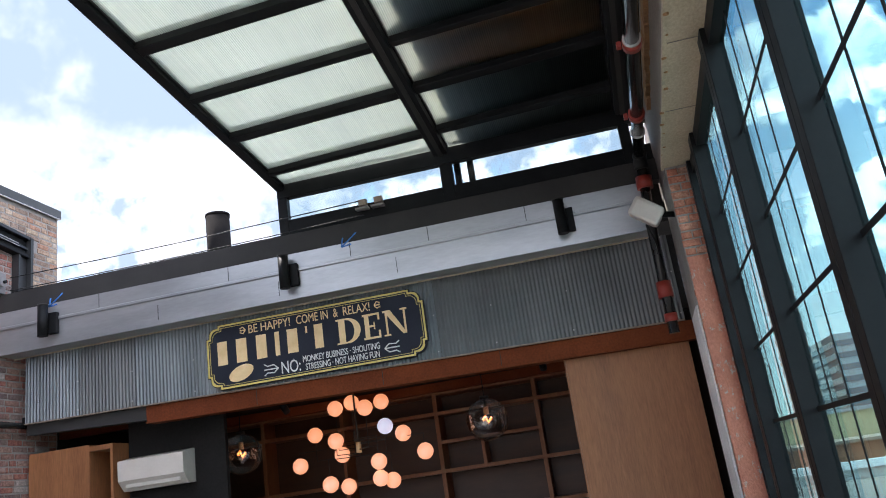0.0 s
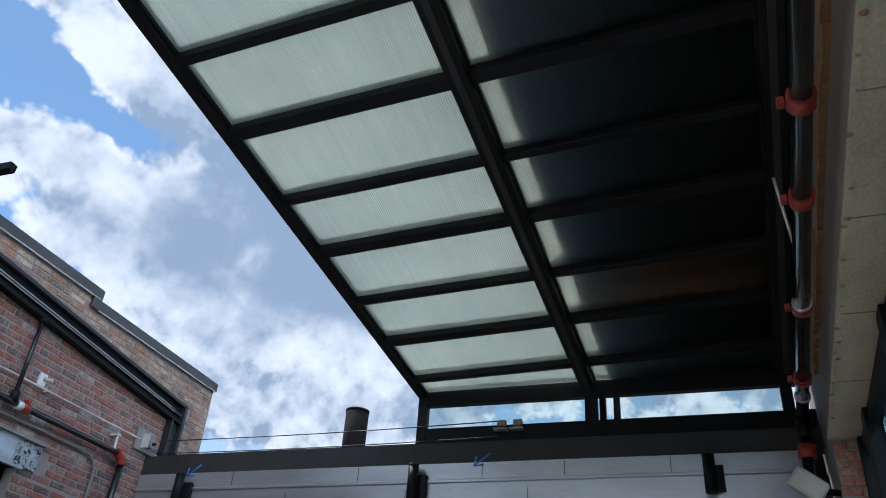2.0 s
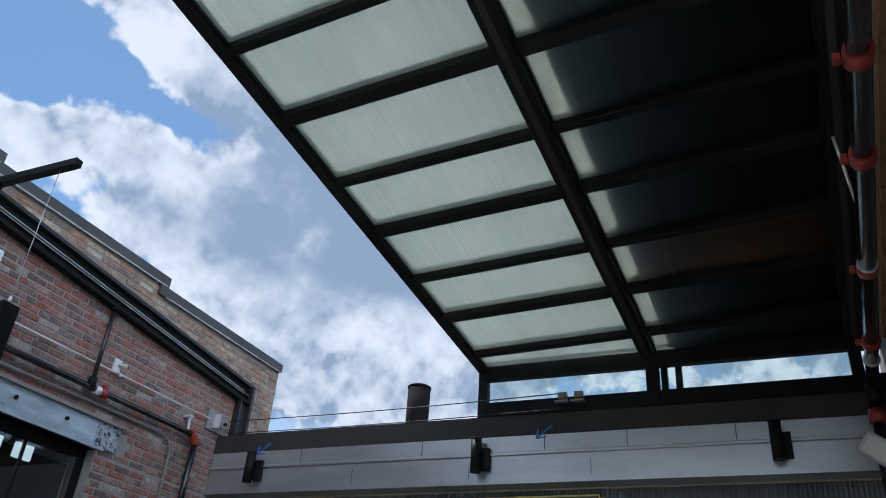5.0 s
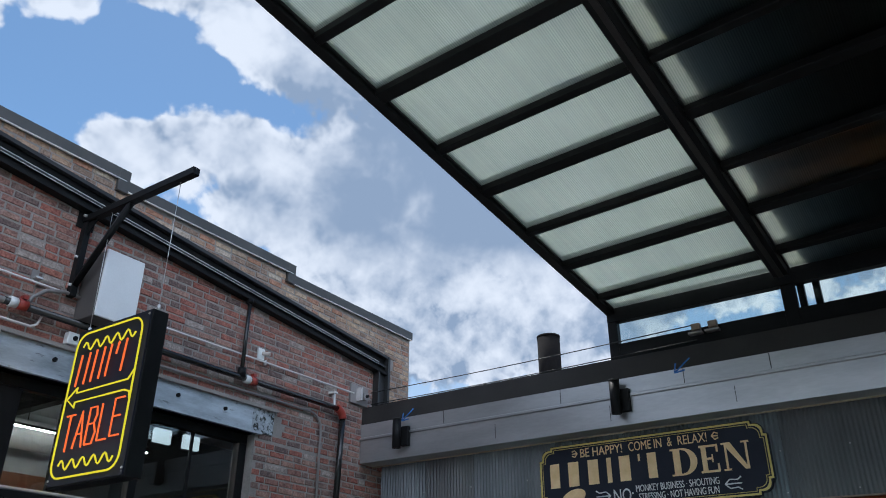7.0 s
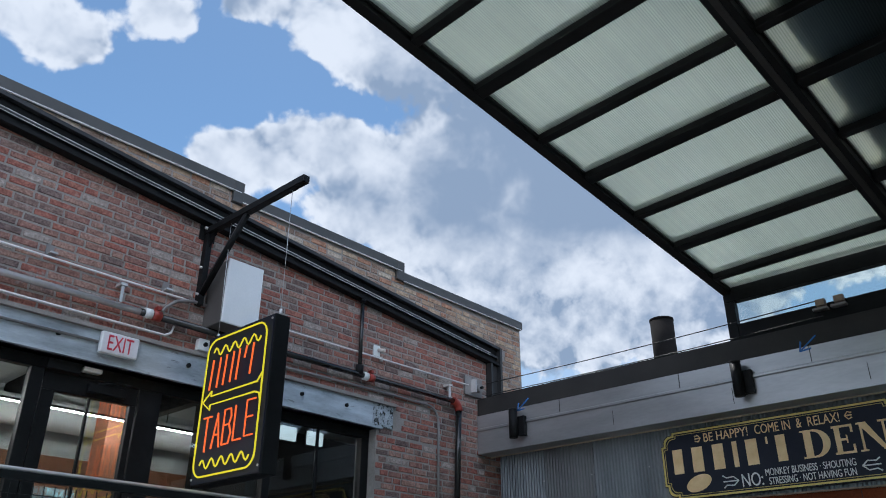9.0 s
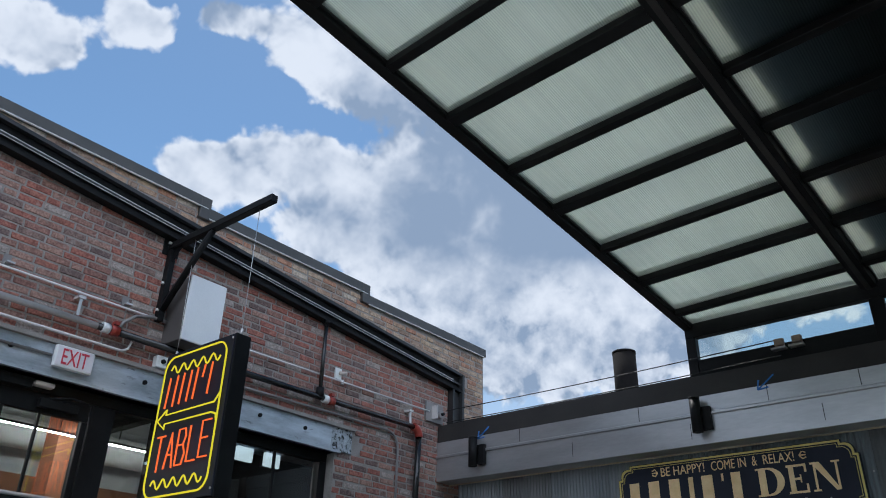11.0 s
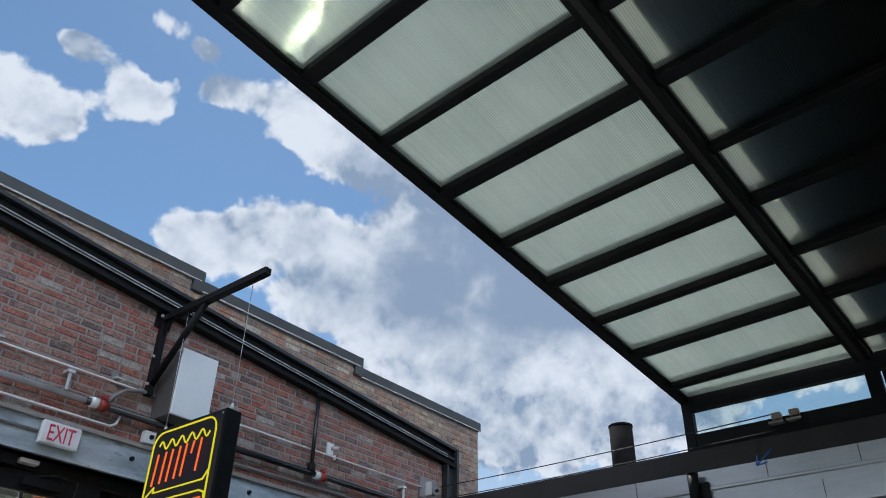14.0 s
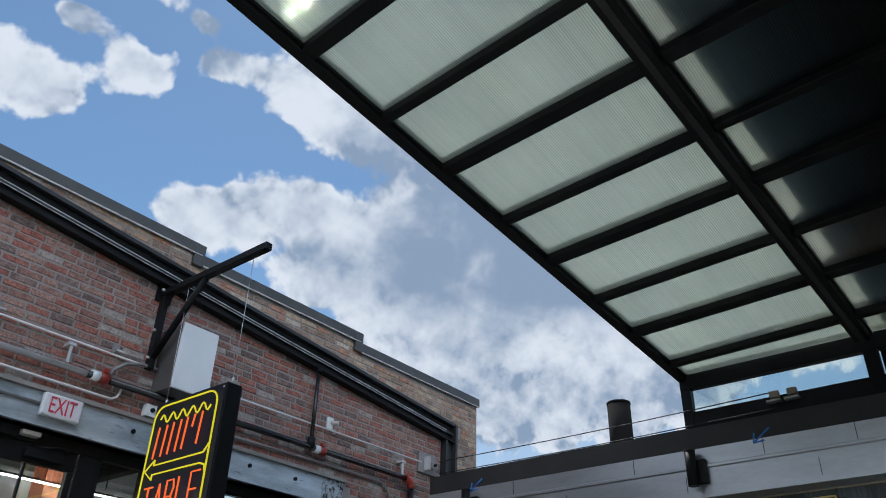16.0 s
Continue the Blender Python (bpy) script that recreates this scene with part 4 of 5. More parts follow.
def sloped(bm):
    """Lifts a mesh built about z = 0 onto the roof pitch, a little out of square with the wall it runs along."""
    for v in bm.verts:
        v.co.y -= CROSS * (v.co.x - RX) * max(0.0, min(1.0, (RY - v.co.y) / 0.4))
        v.co.x += TURN * (v.co.y - RY)
        v.co.z += rz(v.co.y)
    return bm


roof = thing("sliding_roof", (RX, RY, 4.1), "black framed sliding roof with opal ribbed panels, half open", "roof")
NEAR = 0.75
part("leading_beam", sloped(boxes((RX, RX + 0.085, NEAR, RY, -0.035, 0.10), bevel=0.006)), M_BLACK, roof)
part("leading_lip", sloped(boxes((RX - 0.03, RX - 0.001, NEAR, RY, 0.05, 0.11))), M_BLACK, roof)
GIRD = [RX + 1.69, RX + 3.46]
for g in GIRD:
    x1 = g + 0.135
    gird = part("girder", sloped(boxes((g, x1, NEAR, RY - 0.1, -0.075, 0.10), bevel=0.008)), M_BLACK, roof)
    part("girder_slot", sloped(boxes((g + 0.045, g + 0.09, NEAR, RY - 0.1, -0.082, -0.0755))), M_BRONZE, gird)
SPANS = [(RX + 0.086, GIRD[0] - 0.001), (GIRD[0] + 0.136, GIRD[1] - 0.001)]
RAFT = [6.97, 6.25, 5.58, 4.87, 4.24, 3.535, 2.895, 2.20, 1.55, 0.86]
for x0, x1 in SPANS:
    for k, y in enumerate(RAFT):
        h = 0.034 if k % 2 == 0 else 0.052
        part("rafter", sloped(boxes((x0, x1, y - h, y + h, -0.035, 0.08), bevel=0.005)), M_BLACK, roof)
    edges = [RY - 0.06] + RAFT
    for k in range(len(edges) - 1):
        top, low_y = edges[k] - (0.0 if k == 0 else (0.034 if (k - 1) % 2 == 0 else 0.052)), edges[k + 1] + (0.034 if k % 2 == 0 else 0.052)
        bm = bmesh.new()
        vs = [bm.verts.new((x, y, 0.02)) for x, y in ((x0, top), (x1, top), (x1, low_y), (x0, low_y))]
        bm.faces.new(vs)
        p = part("roof_panel", sloped(bm), M_SHEET, roof)
        bm = bmesh.new()
        bm.faces.new([bm.verts.new((x, y, 0.072)) for x, y in ((x0, top), (x1, top), (x1, low_y), (x0, low_y))])
        part("upper_skin", sloped(bm), M_SHEET_TOP, p)
        part("panel_bead", sloped(boxes((x0, x0 + 0.015, low_y, top, 0.0, 0.018), (x1 - 0.015, x1, low_y, top, 0.0, 0.018))), M_BLACK, p)
# glazed end over the beam
part("end_beam", boxes((RX, 1.0, RY - 0.05, RY + 0.04, RZ - 0.115, RZ + 0.11), bevel=0.005), M_BLACK, roof)
part("end_rail", boxes((RX + 0.10, 1.0, RY - 0.04, RY + 0.03, 4.102, 4.265), bevel=0.004), M_BLACK, roof)
for x, wd in ((RX, 0.10), (RX + 0.62 - 0.35, 0.0), (GIRD[0] + 0.02, 0.12), (GIRD[1], 0.10)):
    if wd:
        part("end_post", boxes((x, x + wd, RY - 0.045, RY + 0.035, 4.102, RZ - 0.116), bevel=0.004), M_BLACK, roof)
for x0, x1 in ((RX + 0.10, GIRD[0] + 0.02), (GIRD[0] + 0.14, GIRD[1])):
    part("end_pane", boxes((x0, x1, RY - 0.004, RY + 0.004, 4.266, RZ - 0.116)), M_PANE, roof).visible_shadow = False
for x in (RX + 0.86, RX + 1.02):
    clamp = part("cable_clamp", boxes((x, x + 0.085, RY - 0.10, RY - 0.045, 4.23, 4.295), bevel=0.006), M_TRIM, roof, "brown metal cable clamp")
    part("clamp_foot", boxes((x - 0.03, x + 0.10, RY - 0.12, RY - 0.05, 4.19, 4.21)), M_SIDE, clamp)

# fixed deck over the parked part of the roof, its ends closed by boards added to keep light out
deck_roof = thing("roof_deck", (0, 4, 5.2), "dark fixed deck above the sliding roof", "roof", kind="structure")
part("deck_sheet", sloped(boxes((-1.06, 1.2, 0.6, 2.4, 0.42, 0.50), (-1.06, 1.2, 2.85, 6.08, 0.42, 0.50), (-1.06, 1.2, 6.17, RY + 0.05, 0.42, 0.50), (0.4, 1.2, 2.4, 2.85, 0.42, 0.50), (0.4, 1.2, 6.08, 6.17, 0.42, 0.50))), M_ROOF, deck_roof)
for y0, y1 in ((2.4, 2.85), (6.08, 6.17)):
    part("brown_sheet", sloped(boxes((-1.039, 0.4, y0, y1, 0.497, 0.50))), M_AMBERSHEET, deck_roof, "brown sheet letting some daylight through")
part("end_board", sloped(boxes((-1.06, 1.2, RY + 0.051, RY + 0.08, 0.10, 0.50))), M_ROOF, deck_roof)
part("end_board", sloped(boxes((-1.06, 1.2, 0.57, 0.599, 0.10, 0.50))), M_ROOF, deck_roof)
part("side_board", sloped(boxes((1.17, 1.2, 0.6, RY + 0.05, -0.4, 0.419))), M_ROOF, deck_roof)

for x in (-1.05, -0.915):
    part("deck_post", boxes((x, x + 0.06, RY + 0.10, RY + 0.17, 4.0, 5.0), bevel=0.004), M_BLACK, deck_roof)
# unseen baffles, added to hold the brown light within its own bay
for y in (2.12, 2.86, 5.54, 6.20):
    part("deck_joist", sloped(boxes((-1.04, 1.16, y, y + 0.04, 0.12, 0.419))), M_ROOF, deck_roof)
# edge board and fillers added to stop sun slipping in under the sheets
part("edge_board", sloped(boxes((-1.08, -1.061, 0.6, RY + 0.05, 0.40, 0.52))), M_ROOF, deck_roof)
for y0, y1 in ((2.4, 2.85), (6.08, 6.17)):
    part("edge_filler", sloped(boxes((-1.06, -1.04, y0, y1, 0.42, 0.50))), M_ROOF, deck_roof)

# ---- things on the brick wall ----
bracket = thing("sign_bracket", (WX, 3.32, 4.5), "black square tube bracket holding the neon sign", "bracket")
part("arm", boxes((WX + 0.01, -4.58, 3.287, 3.353, 4.852, 4.918), bevel=0.006), M_BLACK, bracket)
part("upright", boxes((WX + 0.002, WX + 0.07, 3.292, 3.348, 4.15, 4.85), bevel=0.004), M_BLACK, bracket)
part("brace", tube(bmesh.new(), [(WX + 0.05, 3.32, 4.25), (-5.40, 3.32, 4.86)], 0.033, 4), M_BLACK, bracket)
part("gusset", prism(bmesh.new(), [(WX + 0.071, 4.85), (WX + 0.071, 4.72), (WX + 0.20, 4.85)], 3.315, 3.325), M_BLACK, bracket)
part("wall_plate", boxes((WX + 0.001, WX + 0.012, 3.24, 3.40, 4.80, 4.97)), M_BLACK, bracket)
for z in (4.90, 4.24, 4.5):
    part("bolt", tube(bmesh.new(), [(WX + 0.06, 3.262, z), (WX + 0.06, 3.285, z)], 0.014, 6), M_STEEL, bracket)

# neon sign: box, yellow frame, orange strokes
NX0, NX1, NZ0, NZ1, NY = -5.635, -4.735, 2.535, 3.735, 3.25
neon = thing("neon_sign", (-5.18, 3.32, 2.535), "black hanging box sign with yellow and orange neon", "sign")
part("box_body", boxes((NX0, NX1, NY + 0.015, NY + 0.15, NZ0, NZ1), bevel=0.006), M_BLACK, neon)
part("face_plate", boxes((NX0 + 0.012, NX1 - 0.012, NY + 0.004, NY + 0.014, NZ0 + 0.012, NZ1 - 0.012)), M_NAVY, neon)


def rounded(x0, x1, z0, z1, r, y, n=5):
    pts = []
    for cx, cz, a in ((x1 - r, z1 - r, 0), (x0 + r, z1 - r, 90), (x0 + r, z0 + r, 180), (x1 - r, z0 + r, 270)):
        for k in range(n + 1):
            t = radians(a + 90 * k / n)
            pts.append((cx + r * math.cos(t), y, cz + r * math.sin(t)))
    return pts


TY = NY - 0.012
MID = 3.175
part("frame_tube", tube(bmesh.new(), rounded(NX0 + 0.045, NX1 - 0.06, NZ0 + 0.055, NZ1 - 0.05, 0.11, TY), 0.007, 8, True), M_NEON_Y, neon, "yellow neon tube frame")
part("arrow_tube", tube(bmesh.new(), [(NX1 - 0.065, TY, MID + 0.10), (NX1 - 0.12, TY, MID + 0.04), (NX0 + 0.17, TY, MID + 0.035), (NX0 + 0.17, TY, MID + 0.075), (NX0 + 0.06, TY, MID),
                                       (NX0 + 0.17, TY, MID - 0.075), (NX0 + 0.17, TY, MID - 0.035), (NX1 - 0.14, TY, MID - 0.035), (NX1 - 0.08, TY, MID - 0.055), (NX1 - 0.062, TY, MID - 0.11)], 0.007, 8), M_NEON_Y, neon)
for zc in (3.575, 2.68):
    x0, x1 = NX0 + 0.13, NX1 - 0.13
    pts = [(x0 + (x1 - x0) * k / 40, TY, zc + 0.034 * math.sin(k * math.tau / 8)) for k in range(41)]
    part("wave_tube", tube(bmesh.new(), pts, 0.0065, 8), M_NEON_Y, neon, "yellow zigzag neon tube")
WORD = {"T": [[(0, 1), (1, 1)], [(0.5, 1), (0.5, 0)]], "A": [[(0, 0), (0.5, 1), (1, 0)], [(0.22, 0.38), (0.78, 0.38)]],
        "B": [[(0, 0), (0, 1), (0.75, 1), (0.9, 0.78), (0.7, 0.55), (0, 0.55)], [(0.7, 0.55), (1, 0.3), (0.8, 0), (0, 0)]],
        "L": [[(0, 1), (0, 0), (1, 0)]], "E": [[(1, 1), (0, 1), (0, 0), (1, 0)], [(0, 0.52), (0.8, 0.52)]]}
n = 5
for i, ch in enumerate("TABLE"):
    x0 = NX0 + 0.115 + i * 0.142
    bm = bmesh.new()
    for stroke in WORD[ch]:
        tube(bm, [(x0 + a * 0.105, TY, 2.775 + b * 0.265 + 0.012 * i) for a, b in stroke], 0.007, 8)
    part("stroke", bm, M_NEON_O, neon, "orange neon lettering" if i == 0 else "")
for i, (fx, lo) in enumerate(((0.115, 0.0), (0.215, 0.0), (0.30, 0.0), (0.395, 0.0), (0.475, 0.0), (0.565, 0.15), (0.655, 0.0))):   # upper word as plain bars
    x0, z0 = NX0 + fx, 3.265 + 0.03 * i / 6
    part("stroke", tube(bmesh.new(), [(x0 + 0.012, TY, z0 + lo), (x0 + 0.03, TY, z0 + 0.245)], 0.0075, 8), M_NEON_O, neon)
for x in (-5.65, -4.76):
    part("hanging_wire", tube(bmesh.new(), [(max(x, NX0 + 0.02), 3.32, NZ1), (x, 3.32, 4.845)], 0.0025, 6), M_WIRE, neon, "bright hanging wire")
    part("eye_bolt", tube(bmesh.new(), [(max(x, NX0 + 0.02), 3.32, NZ1 - 0.002), (max(x, NX0 + 0.02), 3.32, NZ1 + 0.05)], 0.012, 8), M_STEEL, neon)
for x, z in ((NX0 + 0.02, NZ0 + 0.05), (NX1 - 0.025, NZ1 - 0.04), (NX1 - 0.025, NZ0 + 0.06)):
    part("screw", tube(bmesh.new(), [(x, NY - 0.002, z), (x, NY + 0.006, z)], 0.009, 8), M_STEEL, neon)

wbox = thing("equipment_box", (WX, 3.58, 4.2), "white faced metal equipment box on the brick wall", "box")
part("case", boxes((WX + 0.001, -5.745, 3.40, 3.76, 3.955, 4.55), bevel=0.008), M_CASE, wbox)
part("cover", boxes((-5.744, -5.72, 3.395, 3.765, 3.95, 4.555), bevel=0.006), M_COVER, wbox, "plain white front cover")

exit_sign = thing("exit_sign", (WX, 2.66, 3.6), "white exit sign with red letters on the lintel", "sign")
part("case", boxes((WX + 0.036, WX + 0.085, 2.51, 2.82, 3.515, 3.69), bevel=0.008), M_WHITE, exit_sign)
part("face", boxes((WX + 0.0855, WX + 0.09, 2.52, 2.81, 3.525, 3.68)), M_EXITFACE, exit_sign)
bm = letters("EXIT", 2.56, 2.77, 3.541, 3.664, 0.0, 0.005)
for v in bm.verts:
    v.co = Vector((WX + 0.0905 - v.co.y, v.co.x, v.co.z))
part("lettering", bm, M_EXITRED, exit_sign, "red exit lettering")

part("feed", tube(bmesh.new(), [(WX + 0.03, -1.0, 3.60), (WX + 0.03, 2.508, 3.605)], 0.012, 8), M_SIDE, exit_sign)

# pipes
PX = WX + 0.075
main = thing("sprinkler_pipe", (PX, 3, 3.94), "steel sprinkler pipe with red couplings along the brick wall", "pipe")
part("run", tube(bmesh.new(), [(PX, -4.5, 3.925), (PX, 2.78, 3.925)], 0.028, 12), M_STEEL, main)
part("run", tube(bmesh.new(), [(PX, 2.78, 3.925), (PX, 6.72, 3.94)], 0.030, 12), M_PIPE, main, "black painted pipe length")
bend = [(PX, 6.68 + 0.10 * math.sin(radians(a)), 3.84 + 0.10 * math.cos(radians(a))) for a in range(0, 91, 15)]
part("elbow", tube(bmesh.new(), bend, 0.047, 12), M_REDP, main, "red grooved elbow")
part("drop", tube(bmesh.new(), [(PX, 6.78, 3.86), (PX, 6.74, 2.80)], 0.034, 12), M_PIPE, main)
part("lower_elbow", tube(bmesh.new(), [(PX, 6.74, 2.83), (PX, 6.74, 2.74), (PX, 6.78, 2.70), (PX, 6.88, 2.70)], 0.05, 12), M_REDP, main, "red grooved elbow")
part("return_run", tube(bmesh.new(), [(PX, 6.86, 2.70), (PX, 8.1, 2.70)], 0.034, 12), M_PIPE, main)
part("coupling", tube(bmesh.new(), [(PX, 6.98, 2.70), (PX, 7.05, 2.70)], 0.048, 12), M_REDP, main)
for y in (2.93, 5.38):
    c = part("coupling", tube(bmesh.new(), [(PX, y - 0.04, 3.93), (PX, y + 0.035, 3.93)], 0.045, 12), M_REDP, main, "red pipe coupling")
    part("coupling_bolt", boxes((PX - 0.02, PX + 0.03, y - 0.02, y + 0.02, 3.975, 4.005)), M_REDP, c)
    part("collar", tube(bmesh.new(), [(PX, y - 0.11, 3.93), (PX, y - 0.045, 3.93)], 0.042, 12), M_WHITE, main)
for y in (2.6, 6.62, 1.2):
    h = part("hanger", boxes((PX - 0.006, PX + 0.006, y - 0.012, y + 0.012, 3.96, 4.12)), M_STEEL, main)
    part("hanger_foot", boxes((WX + 0.001, PX + 0.02, y - 0.03, y + 0.03, 4.10, 4.125)), M_STEEL, h)
riser = thing("riser_pipe", (PX, 5.22, 3.95), "black vertical pipe rising to the roof channel", "pipe")
part("pipe", tube(bmesh.new(), [(PX, 5.22, 3.95), (PX, 5.22, 4.74)], 0.021, 10), M_PIPE, riser)
part("cap", tube(bmesh.new(), [(PX, 5.22, 4.735), (PX, 5.22, 4.77)], 0.035, 10), M_BLACK, riser)
part("tee", tube(bmesh.new(), [(PX, 5.22, 3.93), (PX, 5.22, 4.03)], 0.042, 10), M_BLACK, riser)
solid("wall_conduit", tube(bmesh.new(), [(WX + 0.035, -4.5, 4.165), (WX + 0.035, 3.3, 4.168), (WX + 0.035, 7.0, 4.205)], 0.0095, 10), M_CONDUIT, "thin bright conduit along the brick wall", "conduit")
solid("wall_conduit", tube(bmesh.new(), [(WX + 0.035, -4.5, 3.80), (WX + 0.035, 3.05, 3.80), (WX + 0.035, 3.1, 3.83), (WX + 0.035, 3.12, 3.9)], 0.011, 8), M_CONDUIT, "thin bright conduit below the sprinkler pipe", "conduit")
curve = [(WX + 0.03, 3.45, 4.17), (WX + 0.05, 3.25, 4.165), (WX + 0.06, 3.1, 4.12), (WX + 0.06, 3.0, 4.03), (WX + 0.06, 2.98, 3.96)]
solid("flexible_conduit", tube(bmesh.new(), curve, 0.016, 8), M_SIDE, "short grey flexible conduit looping to the pipe", "conduit")
low_c = [(WX + 0.03, 3.5, 3.80), (WX + 0.03, 5.6, 3.83), (WX + 0.03, 6.2, 3.83)] + [(WX + 0.03, 6.30 + 0.18 * math.sin(radians(a)), 3.65 + 0.18 * math.cos(radians(a))) for a in range(0, 91, 15)] + [(WX + 0.03, 6.48, 1.3)]
solid("wall_conduit", tube(bmesh.new(), low_c, 0.014, 8), M_SIDE, "grey conduit bending down beside the shopfront", "conduit")
cam_box = thing("junction_box", (WX, 3.42, 3.8), "small white junction box above the lintel", "junction box")
part("body", boxes((WX + 0.001, WX + 0.07, 3.36, 3.48, 3.745, 3.85), bevel=0.008), M_WHITE, cam_box)
part("port", tube(bmesh.new(), [(WX + 0.07, 3.42, 3.8), (WX + 0.085, 3.42, 3.8)], 0.02, 10), M_BLACK, cam_box)
spot = thing("alarm_fitting", (WX, 5.52, 4.25), "small white alarm fitting on the brick wall", "fitting")
part("plate", boxes((WX + 0.001, WX + 0.02, 5.46, 5.55, 4.21, 4.33)), M_WHITE, spot)
part("head", tube(bmesh.new(), [(WX + 0.02, 5.52, 4.28), (WX + 0.09, 5.56, 4.27)], 0.022, 8), M_BONE, spot)
part("stem", tube(bmesh.new(), [(WX + 0.03, 5.56, 4.21), (WX + 0.03, 5.56, 4.16)], 0.018, 8), M_STEEL, spot)
for y in (2.0, 3.0):
    clip = thing("conduit_clip", (WX, y, 4.18), "small grey metal conduit clip on the brick wall", "clip", group="conduit clips")
    part("plate", boxes((WX + 0.001, WX + 0.012, y - 0.03, y + 0.03, 4.19, 4.28)), M_SIDE, clip)
    part("tongue", boxes((WX + 0.012, WX + 0.06, y - 0.012, y + 0.05, 4.20, 4.215)), M_STEEL, clip)
pulley = thing("cable_pulley", (WX, 7.1, 4.2), "grey metal cable pulley box in the wall corner", "pulley")
part("plate", boxes((WX + 0.001, WX + 0.03, 6.95, 7.27, 4.09, 4.32), bevel=0.004), M_SIDE, pulley)
part("cheek", boxes((WX + 0.031, WX + 0.11, 7.05, 7.075, 4.12, 4.28)), M_STEEL, pulley)
part("wheel", tube(bmesh.new(), [(WX + 0.04, 7.16, 4.19), (WX + 0.10, 7.16, 4.19)], 0.05, 16), M_SIDE, pulley)
part("axle", tube(bmesh.new(), [(WX + 0.03, 7.16, 4.19), (WX + 0.13, 7.16, 4.19)], 0.018, 8), M_BLACK, pulley)
for z0, z1 in ((4.262, 4.285), (4.118, 4.13)):
    pts = [(WX + 0.09 + (RX + 0.9 - WX - 0.09) * k / 16, 7.26, z0 + (z1 - z0) * k / 16 - 0.02 * math.sin(math.pi * k / 16)) for k in range(17)]
    solid("roof_cable", tube(bmesh.new(), pts, 0.0055, 6), M_CABLE, "thin dark steel cable pulling the roof", "cable", group="roof cables")

# terrace railing
rail = thing("railing", (-5.0, 2.0, 1.28), "black steel terrace railing with mesh infill", "railing")
part("handrail", tube(bmesh.new(), [(-5.0, -4.9, 2.40), (-5.0, 5.6, 2.40)], 0.013, 10), M_STEEL, rail, "worn bright handrail")
part("top_rail", boxes((-5.02, -4.98, -4.9, 5.6, 2.34, 2.386)), M_BLACK, rail)
part("bottom_rail", boxes((-5.015, -4.985, -4.9, 5.6, 1.36, 1.39)), M_BLACK, rail)
for y in (-0.6, 0.95, 2.5, 4.05, 5.58):
    part("post", boxes((-5.025, -4.975, y - 0.025, y + 0.025, 1.28, 2.324)), M_BLACK, rail)
bm = bmesh.new()
for k in range(72):
    y = 0.98 + k * 0.064
    if abs((y - 0.95) % 1.55) > 0.05:
        box(bm, -5.003, -4.997, y - 0.003, y + 0.003, 1.391, 2.324)
for k in range(14):
    box(bm, -4.9968, -4.991, 0.98, 5.55, 1.43 + k * 0.064, 1.436 + k * 0.064)
part("mesh_infill", bm, M_BLACK, rail, "fine steel mesh")["kind"] = "stuff"

# ---- on the beam ----
for x in (-5.47, -2.83, -0.14):
    lamp = thing("wall_lamp", (x, BY, 3.67), "black up and down wall lamp on the beam", "wall lamp", group="beam wall lamps")
    part("back_box", boxes((x + 0.055, x + 0.155, BY - 0.055, BY - 0.002, 3.53, 3.75), bevel=0.004), M_BLACK, lamp)
    part("cylinder", tube(bmesh.new(), [(x + 0.04, BY - 0.105, 3.50), (x + 0.04, BY - 0.105, 3.82)], 0.05, 18), M_BLACK, lamp)
    part("rim", tube(bmesh.new(), [(x + 0.04, BY - 0.105, 3.822), (x + 0.04, BY - 0.105, 3.834)], 0.053, 18), M_BRONZE, lamp)
for x in (-5.44, -2.22):
    bm = bmesh.new()
    for a, b in (((0.16, 0.12), (0.0, 0.0)), ((0.0, 0.0), (0.02, 0.09)), ((0.0, 0.0), (0.10, 0.012))):
        p, q = Vector((x + a[0], BY + 0.002, 3.83 + a[1])), Vector((x + b[0], BY + 0.002, 3.83 + b[1]))
        tube(bm, [p, q], 0.009, 4)
    solid("tape_arrow", bm, M_BLUE, "blue tape arrow stuck on the beam", "tape mark", group="tape arrows")

stack = thing("vent_stack", (-4.35, 8.9, 3.98), "dark brown round vent stack on the den roof", "vent stack")
part("pipe", tube(bmesh.new(), [(-4.35, 8.9, 3.98), (-4.35, 8.9, 5.14)], 0.147, 24), M_STACK, stack)
part("rim", tube(bmesh.new(), [(-4.35, 8.9, 5.12), (-4.35, 8.9, 5.15)], 0.153, 24), M_STACK, stack)

# painted board
SX0, SX1, SZ0, SZ1, SY = -3.80, -1.535, 2.69, 3.345, 7.40


def board(inset):
    x0, x1, z0, z1 = SX0 + inset, SX1 - inset, SZ0 + inset, SZ1 - inset
    r, s = 0.10, 0.03
    quarter = [(0.0, r + s), (s, r + s * 0.9), (s, r)] + [(s + (r - s) * (1 - math.cos(radians(t))), r - (r - s) * math.sin(radians(t))) for t in (18, 36, 54, 72)] + [(r, s), (r + s * 0.9, s), (r + s, 0.0)]
    out = []
    for fx, fz, flip in ((0, 0, False), (1, 0, True), (1, 1, False), (0, 1, True)):
        pts = quarter[::-1] if flip else quarter
        out += [(x1 - a if fx else x0 + a, z1 - b if fz else z0 + b) for a, b in pts]
    return out


